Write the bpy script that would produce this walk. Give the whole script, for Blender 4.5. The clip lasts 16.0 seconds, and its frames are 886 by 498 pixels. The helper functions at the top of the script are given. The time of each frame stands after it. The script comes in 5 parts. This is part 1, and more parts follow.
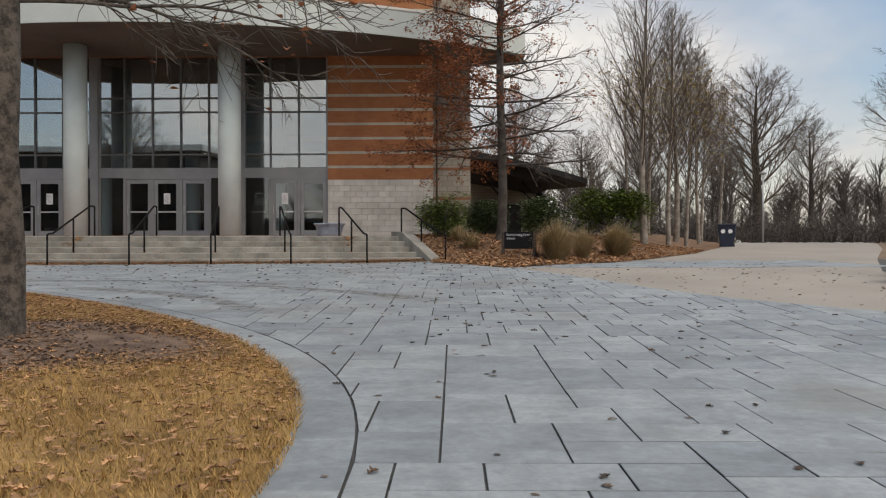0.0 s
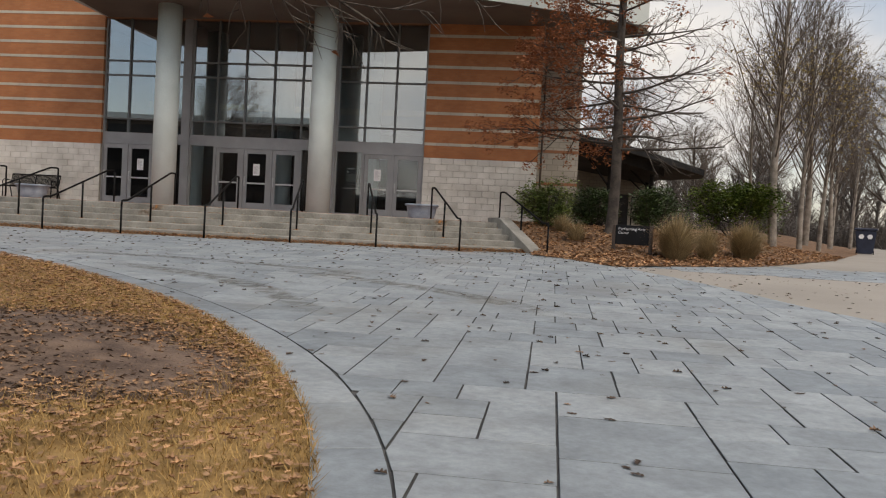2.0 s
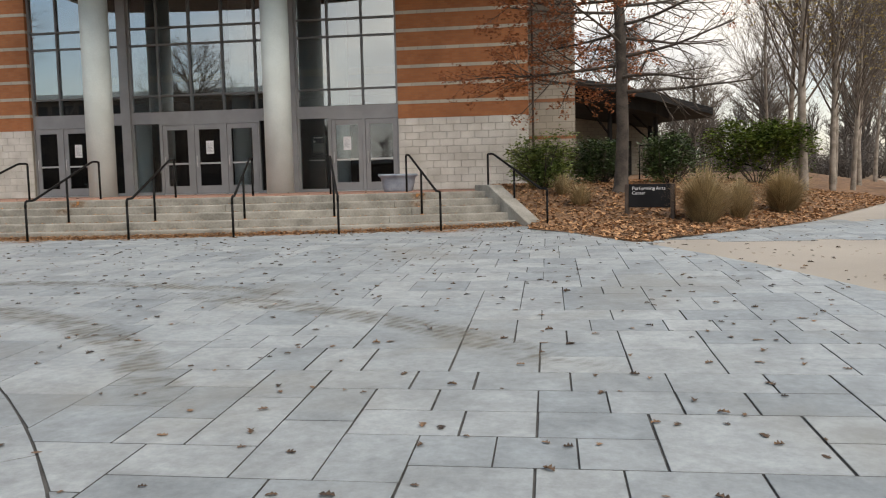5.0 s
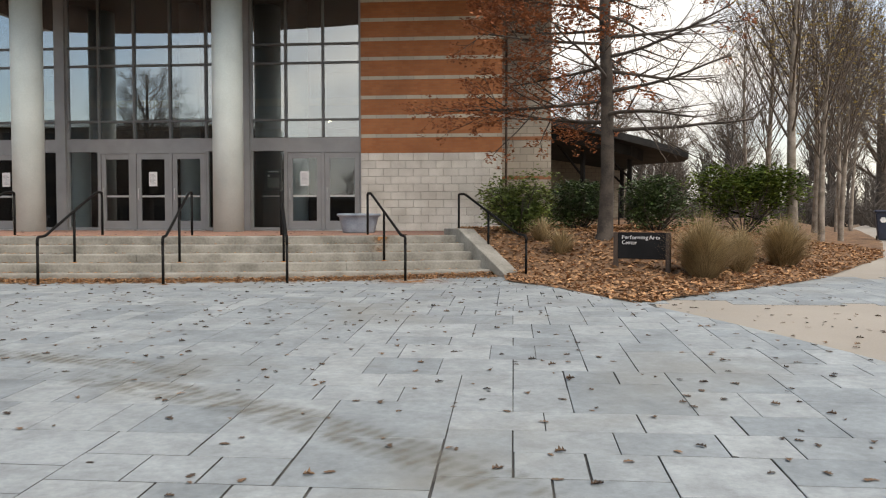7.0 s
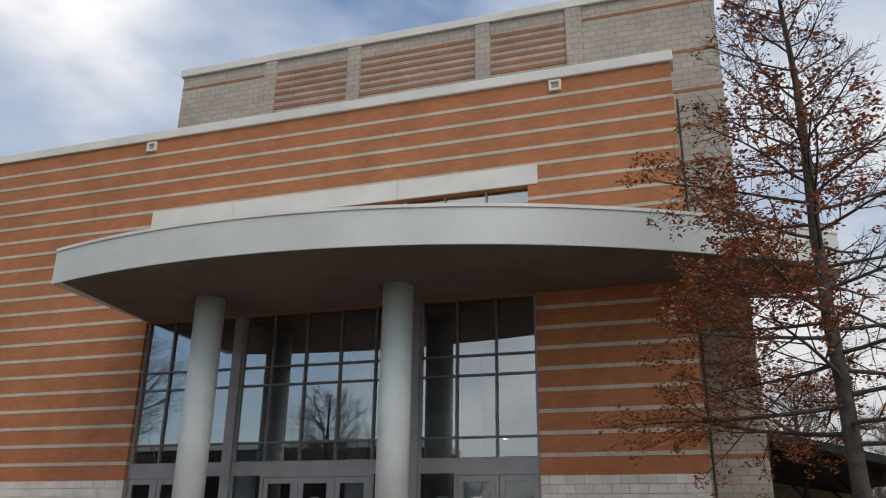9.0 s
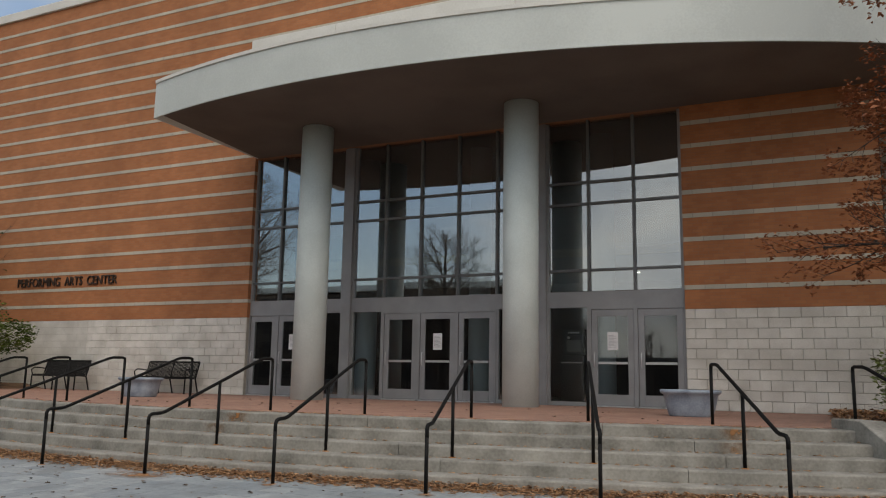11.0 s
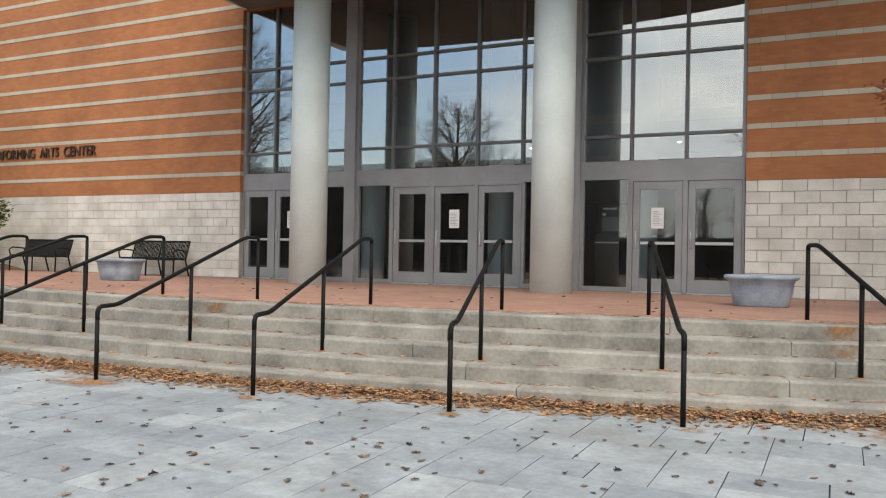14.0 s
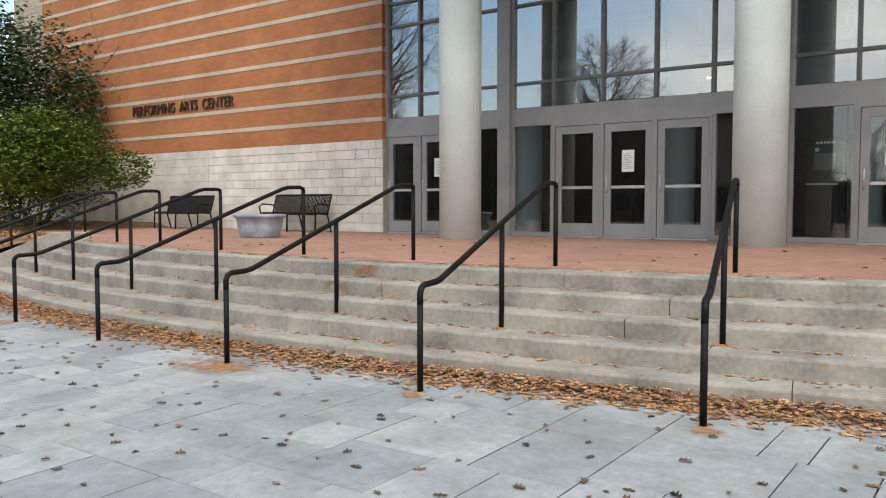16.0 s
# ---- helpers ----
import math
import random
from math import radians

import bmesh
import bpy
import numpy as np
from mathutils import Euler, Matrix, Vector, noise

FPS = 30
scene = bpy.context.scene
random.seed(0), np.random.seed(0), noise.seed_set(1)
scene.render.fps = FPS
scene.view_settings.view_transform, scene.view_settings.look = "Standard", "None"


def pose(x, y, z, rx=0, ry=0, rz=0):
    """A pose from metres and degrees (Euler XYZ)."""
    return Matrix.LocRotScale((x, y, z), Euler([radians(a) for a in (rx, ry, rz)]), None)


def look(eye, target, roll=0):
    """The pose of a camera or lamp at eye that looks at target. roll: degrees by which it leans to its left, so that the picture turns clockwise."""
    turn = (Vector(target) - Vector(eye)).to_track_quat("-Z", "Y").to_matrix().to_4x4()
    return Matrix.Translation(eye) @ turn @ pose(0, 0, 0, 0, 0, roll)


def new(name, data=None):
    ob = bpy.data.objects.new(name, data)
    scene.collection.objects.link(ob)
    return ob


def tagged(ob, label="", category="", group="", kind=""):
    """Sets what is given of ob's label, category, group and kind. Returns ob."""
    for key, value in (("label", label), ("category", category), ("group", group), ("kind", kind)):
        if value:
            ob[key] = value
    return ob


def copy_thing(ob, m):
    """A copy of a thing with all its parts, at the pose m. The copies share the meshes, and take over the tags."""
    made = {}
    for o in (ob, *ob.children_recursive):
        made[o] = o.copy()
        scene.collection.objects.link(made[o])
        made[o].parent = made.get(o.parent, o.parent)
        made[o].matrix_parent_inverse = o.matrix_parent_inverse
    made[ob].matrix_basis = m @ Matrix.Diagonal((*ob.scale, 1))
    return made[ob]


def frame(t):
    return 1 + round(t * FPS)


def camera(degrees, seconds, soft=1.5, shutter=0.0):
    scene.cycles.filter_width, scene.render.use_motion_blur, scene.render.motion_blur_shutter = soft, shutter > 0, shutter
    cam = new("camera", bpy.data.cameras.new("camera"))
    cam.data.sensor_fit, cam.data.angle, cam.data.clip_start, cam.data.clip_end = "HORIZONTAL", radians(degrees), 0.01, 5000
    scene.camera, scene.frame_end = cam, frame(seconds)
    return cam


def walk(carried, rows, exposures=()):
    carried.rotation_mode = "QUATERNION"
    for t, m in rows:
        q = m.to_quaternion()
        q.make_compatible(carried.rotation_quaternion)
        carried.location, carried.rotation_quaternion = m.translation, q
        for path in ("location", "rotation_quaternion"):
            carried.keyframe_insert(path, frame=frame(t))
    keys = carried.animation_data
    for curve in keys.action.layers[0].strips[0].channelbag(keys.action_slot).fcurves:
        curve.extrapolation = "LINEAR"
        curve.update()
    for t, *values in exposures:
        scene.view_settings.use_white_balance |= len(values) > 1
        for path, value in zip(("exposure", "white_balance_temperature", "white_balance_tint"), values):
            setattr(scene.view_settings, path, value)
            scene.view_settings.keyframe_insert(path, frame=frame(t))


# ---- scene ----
cam = camera(57.8, 16.0, 1.15)
PATH = [
    (0, (-0.132, 0.812, 1.026), (-0.16, 2.811, 1.012), -0.1),
    (0.5, (-0.183, 1.365, 1.054), (-0.215, 3.365, 1.037), 0.0),
    (1, (-0.255, 1.89, 1.064), (-0.353, 3.887, 1.022), 1.2),
    (1.5, (-0.313, 2.438, 1.088), (-0.371, 4.437, 1.052), 2.9),
    (2, (-0.29, 3.033, 1.119), (-0.555, 5.014, 1.058), 3.1),
    (2.5, (-0.291, 3.554, 1.213), (-0.532, 5.531, 1.031), 1.7),
    (3, (-0.178, 4.135, 1.328), (-0.387, 6.115, 1.139), -1.2),
    (5.5, (-0.402, 6.872, 1.489), (-0.67, 8.849, 1.341), -1.2),
    (6, (-0.483, 7.338, 1.525), (-0.723, 9.322, 1.455), -0.8),
    (6.5, (-0.523, 7.86, 1.55), (-0.744, 9.846, 1.477), -0.7),
    (7, (-0.605, 8.325, 1.565), (-0.778, 10.316, 1.49), -0.0),
    (7.5, (-0.652, 8.803, 1.572), (-0.769, 10.798, 1.494), 0.6),
    (8, (-0.767, 9.346, 1.642), (-1.043, 11.321, 1.793), 0.3),
    (8.5, (-0.705, 9.99, 1.676), (-1.187, 11.869, 2.161), -0.2),
    (9, (-0.945, 10.556, 1.79), (-1.523, 12.342, 2.481), 0.8),
    (9.5, (-1.296, 10.961, 1.878), (-2.032, 12.655, 2.646), 1.6),
    (10, (-1.596, 11.494, 1.844), (-2.422, 13.206, 2.465), 1.5),
    (12.5, (-2.402, 13.241, 1.831), (-3.257, 15.05, 1.846), 1.1),
    (13, (-2.662, 13.653, 1.812), (-3.539, 15.449, 1.738), 1.3),
    (13.5, (-2.889, 14.074, 1.814), (-3.784, 15.861, 1.737), 1.1),
    (14, (-3.164, 14.444, 1.876), (-4.051, 16.236, 1.893), 1.1),
    (14.5, (-3.493, 14.806, 1.906), (-4.366, 16.599, 2.054), 1.1),
    (15, (-3.859, 15.255, 1.876), (-4.88, 16.969, 2.024), 0.5),
    (15.5, (-4.294, 15.667, 1.849), (-5.439, 17.306, 1.895), 0.0),
    (16, (-4.684, 15.983, 1.844), (-5.854, 17.602, 1.737), -0.0),
]
EXPOSURES = [(0, 0.34, 7350, 11), (1, 0.5, 7450, 11), (2, 0.4, 7500, 12), (2.5, 0.61, 7550, 11), (3, 0.74, 7550, 11), (5.5, 0.8, 7550, 10), (7.5, 0.88, 7550, 10), (8.5, 0.72, 7450, 11), (9, 0.24, 6800, 10), (9.5, -0.28, 6500, 10), (10, -0.27, 7000, 10), (12.5, 1.1, 7350, 9), (14.5, 1.14, 7350, 9), (15.5, 1.27, 7300, 9), (16, 1.14, 7250, 9)]
walk(cam, [(t, look(eye, target, roll)) for t, eye, target, roll in PATH], EXPOSURES)

# ---- sky and sun ----
world = bpy.data.worlds.new("sky")
scene.world = world
world.use_nodes = True
wn = world.node_tree.nodes
wl = world.node_tree.links
wn.clear()
w_out = wn.new("ShaderNodeOutputWorld")
w_bg = wn.new("ShaderNodeBackground")
w_sky = wn.new("ShaderNodeTexSky")
w_sky.sky_type = "NISHITA"
w_sky.sun_disc = False
w_sky.sun_elevation = radians(49)
w_sky.sun_rotation = radians(133)
w_co = wn.new("ShaderNodeTexCoord")
w_map = wn.new("ShaderNodeMapping")
w_map.inputs["Scale"].default_value = (1.0, 1.0, 2.0)
w_map.inputs["Location"].default_value = (0.35, 0.1, 0.2)
w_n1 = wn.new("ShaderNodeTexNoise")
w_n1.inputs["Scale"].default_value = 1.5
w_n1.inputs["Detail"].default_value = 5
w_n1.inputs["Roughness"].default_value = 0.52
w_r1 = wn.new("ShaderNodeValToRGB")
w_r1.color_ramp.elements[0].position = 0.42
w_r1.color_ramp.elements[1].position = 0.60
w_n2 = wn.new("ShaderNodeTexNoise")
w_n2.inputs["Scale"].default_value = 3.3
w_n2.inputs["Detail"].default_value = 6
w_r2 = wn.new("ShaderNodeValToRGB")
w_r2.color_ramp.elements[0].position = 0.38
w_r2.color_ramp.elements[0].color = (4.8, 5.35, 6.3, 1)
w_r2.color_ramp.elements[1].position = 0.66
w_r2.color_ramp.elements[1].color = (9.0, 9.0, 9.0, 1)
w_mix = wn.new("ShaderNodeMix")
w_mix.data_type = "RGBA"
wl.new(w_co.outputs["Generated"], w_map.inputs["Vector"])
wl.new(w_map.outputs["Vector"], w_n1.inputs["Vector"])
wl.new(w_map.outputs["Vector"], w_n2.inputs["Vector"])
wl.new(w_n1.outputs["Fac"], w_r1.inputs["Fac"])
wl.new(w_n2.outputs["Fac"], w_r2.inputs["Fac"])
wl.new(w_r1.outputs["Color"], w_mix.inputs["Factor"])
w_blue = wn.new("ShaderNodeHueSaturation")
w_blue.inputs["Value"].default_value = 1.35
wl.new(w_sky.outputs["Color"], w_blue.inputs["Color"])
wl.new(w_blue.outputs["Color"], w_mix.inputs["A"])
wl.new(w_r2.outputs["Color"], w_mix.inputs["B"])
# an overcast sky is brighter towards the zenith
w_sep = wn.new("ShaderNodeSeparateXYZ")
w_zen = wn.new("ShaderNodeMapRange")
w_zen.inputs["To Min"].default_value = 0.074
w_zen.inputs["To Max"].default_value = 0.142
wl.new(w_co.outputs["Generated"], w_sep.inputs["Vector"])
wl.new(w_sep.outputs["Z"], w_zen.inputs["Value"])
wl.new(w_zen.outputs["Result"], w_bg.inputs["Strength"])
wl.new(w_mix.outputs["Result"], w_bg.inputs["Color"])
wl.new(w_bg.outputs["Background"], w_out.inputs["Surface"])

sun = new("sun", bpy.data.lights.new("sun", "SUN"))
sun.data.energy = 1.1
sun.data.angle = radians(50)
sun.data.color = (1.0, 0.95, 0.88)
sun.matrix_world = look((10, -9.5, 16), (0, 0, 0))


# ---- materials ----
def nodes_of(name):
    m = bpy.data.materials.new(name)
    m.use_nodes = True
    n = m.node_tree.nodes
    return m, n, m.node_tree.links, n["Principled BSDF"]


def surface(name, dark, light, rough=0.8, scale=3.0, fine=40.0, bump=0.15, metal=0.0, vary=0.0, spread=0.5, island=0.0, gloss=0.5):
    """Two scales of noise between a dark and a light colour, with fine relief."""
    m, n, l, b = nodes_of(name)
    co = n.new("ShaderNodeTexCoord")
    big = n.new("ShaderNodeTexNoise")
    big.inputs["Scale"].default_value = scale
    big.inputs["Detail"].default_value = 5
    small = n.new("ShaderNodeTexNoise")
    small.inputs["Scale"].default_value = fine
    small.inputs["Detail"].default_value = 4
    add = n.new("ShaderNodeMath")
    add.operation = "MULTIPLY_ADD"
    add.inputs[1].default_value = 0.45
    ramp = n.new("ShaderNodeValToRGB")
    mid = 0.72
    ramp.color_ramp.elements[0].position = mid - 0.32 * spread
    ramp.color_ramp.elements[1].position = mid + 0.32 * spread
    ramp.color_ramp.elements[0].color = (*dark, 1)
    ramp.color_ramp.elements[1].color = (*light, 1)
    geo = n.new("ShaderNodeNewGeometry")
    l.new(geo.outputs["Position"], big.inputs["Vector"])
    l.new(geo.outputs["Position"], small.inputs["Vector"])
    l.new(small.outputs["Fac"], add.inputs[0])
    l.new(big.outputs["Fac"], add.inputs[2])
    l.new(add.outputs[0], ramp.inputs["Fac"])
    col = ramp.outputs["Color"]
    if vary or island:
        hsv = n.new("ShaderNodeHueSaturation")
        rnd = n.new("ShaderNodeObjectInfo").outputs["Random"] if vary else geo.outputs["Random Per Island"]
        mul = n.new("ShaderNodeMapRange")
        k = vary or island
        mul.inputs["To Min"].default_value = 1 - k
        mul.inputs["To Max"].default_value = 1 + k
        l.new(rnd, mul.inputs["Value"])
        l.new(mul.outputs["Result"], hsv.inputs["Value"])
        l.new(col, hsv.inputs["Color"])
        col = hsv.outputs["Color"]
    l.new(col, b.inputs["Base Color"])
    b.inputs["Roughness"].default_value = rough
    b.inputs["Metallic"].default_value = metal
    b.inputs["Specular IOR Level"].default_value = gloss
    if bump:
        bp = n.new("ShaderNodeBump")
        bp.inputs["Strength"].default_value = bump
        bp.inputs["Distance"].default_value = 0.01
        l.new(small.outputs["Fac"], bp.inputs["Height"])
        l.new(bp.outputs["Normal"], b.inputs["Normal"])
    return m


def brickwork(name, c1, c2, mortar, width, height, joint, rough=0.85, bump=0.3, face="XZ"):
    """Coursed masonry on an upright wall, courses level, at real size."""
    m, n, l, b = nodes_of(name)
    geo = n.new("ShaderNodeNewGeometry")
    sep = n.new("ShaderNodeSeparateXYZ")
    com = n.new("ShaderNodeCombineXYZ")
    add = n.new("ShaderNodeMath")
    l.new(geo.outputs["Position"], sep.inputs["Vector"])
    l.new(sep.outputs["X"], add.inputs[0])
    l.new(sep.outputs["Y"], add.inputs[1])
    l.new(add.outputs[0], com.inputs["X"])
    l.new(sep.outputs["Z"] if face == "XZ" else sep.outputs["Y"], com.inputs["Y"])
    if face != "XZ":
        l.new(sep.outputs["X"], com.inputs["X"])
    br = n.new("ShaderNodeTexBrick")
    br.inputs["Color1"].default_value = (*c1, 1)
    br.inputs["Color2"].default_value = (*c2, 1)
    br.inputs["Mortar"].default_value = (*mortar, 1)
    br.inputs["Scale"].default_value = 1.0
    br.inputs["Mortar Size"].default_value = joint
    br.inputs["Mortar Smooth"].default_value = 0.2
    br.inputs["Bias"].default_value = 0.0
    br.inputs["Brick Width"].default_value = width
    br.inputs["Row Height"].default_value = height
    l.new(com.outputs["Vector"], br.inputs["Vector"])
    nz = n.new("ShaderNodeTexNoise")
    nz.inputs["Scale"].default_value = 0.7
    nz.inputs["Detail"].default_value = 8
    nz.inputs["Roughness"].default_value = 0.65
    l.new(geo.outputs["Position"], nz.inputs["Vector"])
    mr = n.new("ShaderNodeMapRange")
    mr.inputs["From Min"].default_value = 0.3
    mr.inputs["From Max"].default_value = 0.7
    mr.inputs["To Min"].default_value = 0.8
    mr.inputs["To Max"].default_value = 1.15
    l.new(nz.outputs["Fac"], mr.inputs["Value"])
    hsv = n.new("ShaderNodeHueSaturation")
    l.new(br.outputs["Color"], hsv.inputs["Color"])
    l.new(mr.outputs["Result"], hsv.inputs["Value"])
    l.new(hsv.outputs["Color"], b.inputs["Base Color"])
    b.inputs["Roughness"].default_value = rough
    bp = n.new("ShaderNodeBump")
    bp.inputs["Strength"].default_value = bump
    bp.inputs["Distance"].default_value = 0.006
    bp.invert = True
    l.new(br.outputs["Fac"], bp.inputs["Height"])
    l.new(bp.outputs["Normal"], b.inputs["Normal"])
    return m


def glazing(name, tint, share):
    """Tinted coated glass: a mirror-like share over a see-through tint."""
    m, n, l, b = nodes_of(name)
    n.remove(b)
    tr = n.new("ShaderNodeBsdfTransparent")
    tr.inputs["Color"].default_value = (*tint, 1)
    gl = n.new("ShaderNodeBsdfGlossy")
    gl.inputs["Roughness"].default_value = 0.01
    gl.inputs["Color"].default_value = (0.93, 0.97, 1.0, 1)
    fr = n.new("ShaderNodeFresnel")
    fr.inputs["IOR"].default_value = 1.5
    ad = n.new("ShaderNodeMath")
    ad.use_clamp = True
    ad.inputs[1].default_value = share
    mx = n.new("ShaderNodeMixShader")
    l.new(fr.outputs["Fac"], ad.inputs[0])
    l.new(ad.outputs[0], mx.inputs["Fac"])
    l.new(tr.outputs["BSDF"], mx.inputs[1])
    l.new(gl.outputs["BSDF"], mx.inputs[2])
    l.new(mx.outputs["Shader"], n["Material Output"].inputs["Surface"])
    return m


M_BRICK = brickwork("orange_brick", (0.37, 0.135, 0.052), (0.42, 0.165, 0.065), (0.33, 0.15, 0.075), 0.205, 0.0683, 0.006)
M_STRIP = brickwork("cast_stone_band", (0.50, 0.455, 0.36), (0.45, 0.41, 0.33), (0.34, 0.30, 0.25), 0.41, 5.0, 0.008, bump=0.2)
M_LIME = surface("pale_limestone", (0.50, 0.475, 0.42), (0.69, 0.665, 0.605), 0.85, 1.6, 45, 0.25, vary=0.07)
M_MORTAR = surface("mortar", (0.30, 0.27, 0.23), (0.38, 0.35, 0.30), 0.95, 3, 60, 0.2)
M_GREYBLOCK = brickwork("grey_block", (0.37, 0.335, 0.28), (0.42, 0.38, 0.32), (0.26, 0.235, 0.20), 0.40, 0.203, 0.012, bump=0.3)
M_RUSTBAND = brickwork("rust_block", (0.30, 0.13, 0.065), (0.33, 0.15, 0.08), (0.24, 0.14, 0.09), 0.40, 0.203, 0.008)
M_COPING = surface("pale_coping", (0.58, 0.57, 0.52), (0.68, 0.67, 0.62), 0.6, 0.8, 20, 0.05)
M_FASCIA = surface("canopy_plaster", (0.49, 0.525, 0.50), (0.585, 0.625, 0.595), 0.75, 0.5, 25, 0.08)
# Darker than the soffit's own brown-grey: part of its shade sits in this colour.
M_SOFFIT = surface("shaded_soffit_plaster", (0.115, 0.095, 0.08), (0.155, 0.13, 0.11), 0.9, 0.6, 30, 0.08)
M_COLUMN = surface("painted_concrete", (0.55, 0.625, 0.61), (0.65, 0.73, 0.715), 0.75, 1.1, 30, 0.1)
M_FRAME = surface("grey_aluminium", (0.26, 0.262, 0.265), (0.31, 0.312, 0.315), 0.5, 2, 60, 0.03, metal=0.3)
M_DARKFRAME = surface("dark_aluminium", (0.10, 0.105, 0.105), (0.15, 0.155, 0.155), 0.5, 2, 60, 0.03, metal=0.2)
M_GLASS = glazing("coated_window_glass", (0.60, 0.66, 0.67), 0.30)
M_DOORGLASS = glazing("door_glass", (0.90, 0.94, 0.95), 0.05)
M_CONC = surface("step_concrete", (0.14, 0.132, 0.112), (0.355, 0.338, 0.297), 0.9, 2.3, 26, 0.3, spread=0.85, vary=0.04)
M_TAN = surface("tan_concrete", (0.27, 0.243, 0.205), (0.37, 0.332, 0.285), 0.95, 0.5, 60, 0.25, spread=0.9)
M_JOINT = surface("dark_joint_sand", (0.045, 0.045, 0.045), (0.10, 0.10, 0.095), 0.98, 5, 80, 0.3)
M_IRON = surface("black_painted_steel", (0.006, 0.006, 0.006), (0.011, 0.0105, 0.010), 0.55, 8, 80, 0.05, gloss=0.12)
M_RUST = surface("rust", (0.25, 0.09, 0.02), (0.42, 0.20, 0.07), 0.95, 6, 60, 0.2)
M_MULCH = surface("leafy_mulch", (0.10, 0.055, 0.03), (0.24, 0.135, 0.07), 0.98, 3, 40, 0.8)
M_LAWN = surface("dormant_turf", (0.20, 0.115, 0.035), (0.35, 0.215, 0.075), 0.98, 2.0, 30, 0.8)
M_LEAF = surface("fallen_leaf", (0.20, 0.10, 0.048), (0.47, 0.27, 0.135), 0.85, 9, 60, 0.1, island=0.45)
M_LEAFDARK = surface("dark_fallen_leaf", (0.03, 0.02, 0.015), (0.17, 0.10, 0.055), 0.85, 4, 60, 0.1, island=0.6)
M_OAKLEAF = surface("withered_oak_leaf", (0.22, 0.072, 0.028), (0.34, 0.125, 0.05), 0.85, 2, 30, 0.0, island=0.4)
M_BLADE = surface("dry_grass_blade", (0.28, 0.165, 0.05), (0.46, 0.29, 0.105), 0.9, 2, 30, 0.0, island=0.4)
M_TUFT = surface("ornamental_grass", (0.23, 0.165, 0.08), (0.42, 0.325, 0.18), 0.9, 2, 30, 0.0, island=0.35)
M_BARK = surface("grey_brown_bark", (0.03, 0.024, 0.019), (0.12, 0.10, 0.082), 0.95, 11, 55, 1.0, spread=0.42)
M_DARKBARK = surface("dark_bark", (0.040, 0.033, 0.028), (0.092, 0.075, 0.062), 0.95, 5, 40, 0.6)
M_PALEBARK = surface("pale_bark", (0.15, 0.125, 0.10), (0.30, 0.26, 0.22), 0.9, 5, 40, 0.4)
M_TWIG = surface("brown_twigs", (0.075, 0.058, 0.046), (0.15, 0.12, 0.095), 0.95, 5, 40, 0.0)
M_SHRUB = surface("evergreen_leaf", (0.022, 0.045, 0.012), (0.06, 0.10, 0.025), 0.5, 2, 30, 0.0, island=0.5)
M_SHRUB2 = surface("yellow_green_leaf", (0.036, 0.066, 0.011), (0.115, 0.15, 0.026), 0.7, 2, 30, 0.0, island=0.5, gloss=0.15)
M_SHRUB3 = surface("fresh_green_leaf", (0.075, 0.115, 0.025), (0.19, 0.235, 0.06), 0.6, 2, 30, 0.0, island=0.5)
M_WOODS = surface("far_woods", (0.06, 0.05, 0.043), (0.125, 0.105, 0.09), 0.98, 0.4, 5, 0.0, spread=0.8)
M_EARTH = surface("leaf_covered_ground", (0.13, 0.085, 0.05), (0.23, 0.16, 0.10), 0.98, 0.4, 12, 0.5, spread=0.8)
M_PAVER = brickwork("red_brick_paver", (0.29, 0.15, 0.105), (0.37, 0.21, 0.15), (0.23, 0.155, 0.12), 0.2, 0.1, 0.006, face="XY")
M_COURSE = surface("clay_paver", (0.27, 0.14, 0.10), (0.38, 0.215, 0.155), 0.9, 2, 40, 0.2, vary=0.15)
M_PLANTER = surface("grey_blue_planter", (0.175, 0.215, 0.265), (0.315, 0.365, 0.425), 0.55, 4, 40, 0.1)
M_SOIL = surface("planter_soil", (0.05, 0.04, 0.03), (0.10, 0.08, 0.06), 0.98, 8, 60, 0.6)
M_PAPER = surface("white_paper", (0.70, 0.70, 0.70), (0.80, 0.80, 0.80), 0.8, 4, 60, 0.0)
M_INK = surface("grey_print", (0.30, 0.30, 0.32), (0.38, 0.38, 0.40), 0.8, 4, 60, 0.0)
M_CHROME = surface("brushed_steel", (0.55, 0.55, 0.55), (0.68, 0.68, 0.68), 0.35, 4, 60, 0.02, metal=0.7)
M_SIGN = surface("black_sign_panel", (0.012, 0.012, 0.013), (0.018, 0.018, 0.019), 0.6, 3, 50, 0.03, gloss=0.15)
M_SIGNPOST = surface("brown_post", (0.055, 0.038, 0.028), (0.085, 0.06, 0.045), 0.7, 5, 50, 0.1)
M_WHITE = surface("white_lettering", (0.72, 0.72, 0.72), (0.80, 0.80, 0.80), 0.6, 3, 50, 0.0)
M_BRONZE = surface("dark_bronze_lettering", (0.045, 0.030, 0.022), (0.075, 0.05, 0.038), 0.5, 3, 50, 0.0, metal=0.3)
M_BINBLUE = surface("navy_plastic", (0.015, 0.020, 0.040), (0.026, 0.034, 0.065), 0.5, 3, 50, 0.05)
# Near-black red and grey: the dimness of the unlit lobby is put in here.
M_LOBBYWALL = surface("unlit_red_lobby_wall", (0.022, 0.008, 0.006), (0.034, 0.013, 0.010), 0.8, 1, 20, 0.0)
M_LOBBYGREY = surface("unlit_grey", (0.022, 0.021, 0.020), (0.034, 0.033, 0.032), 0.8, 1, 20, 0.0)
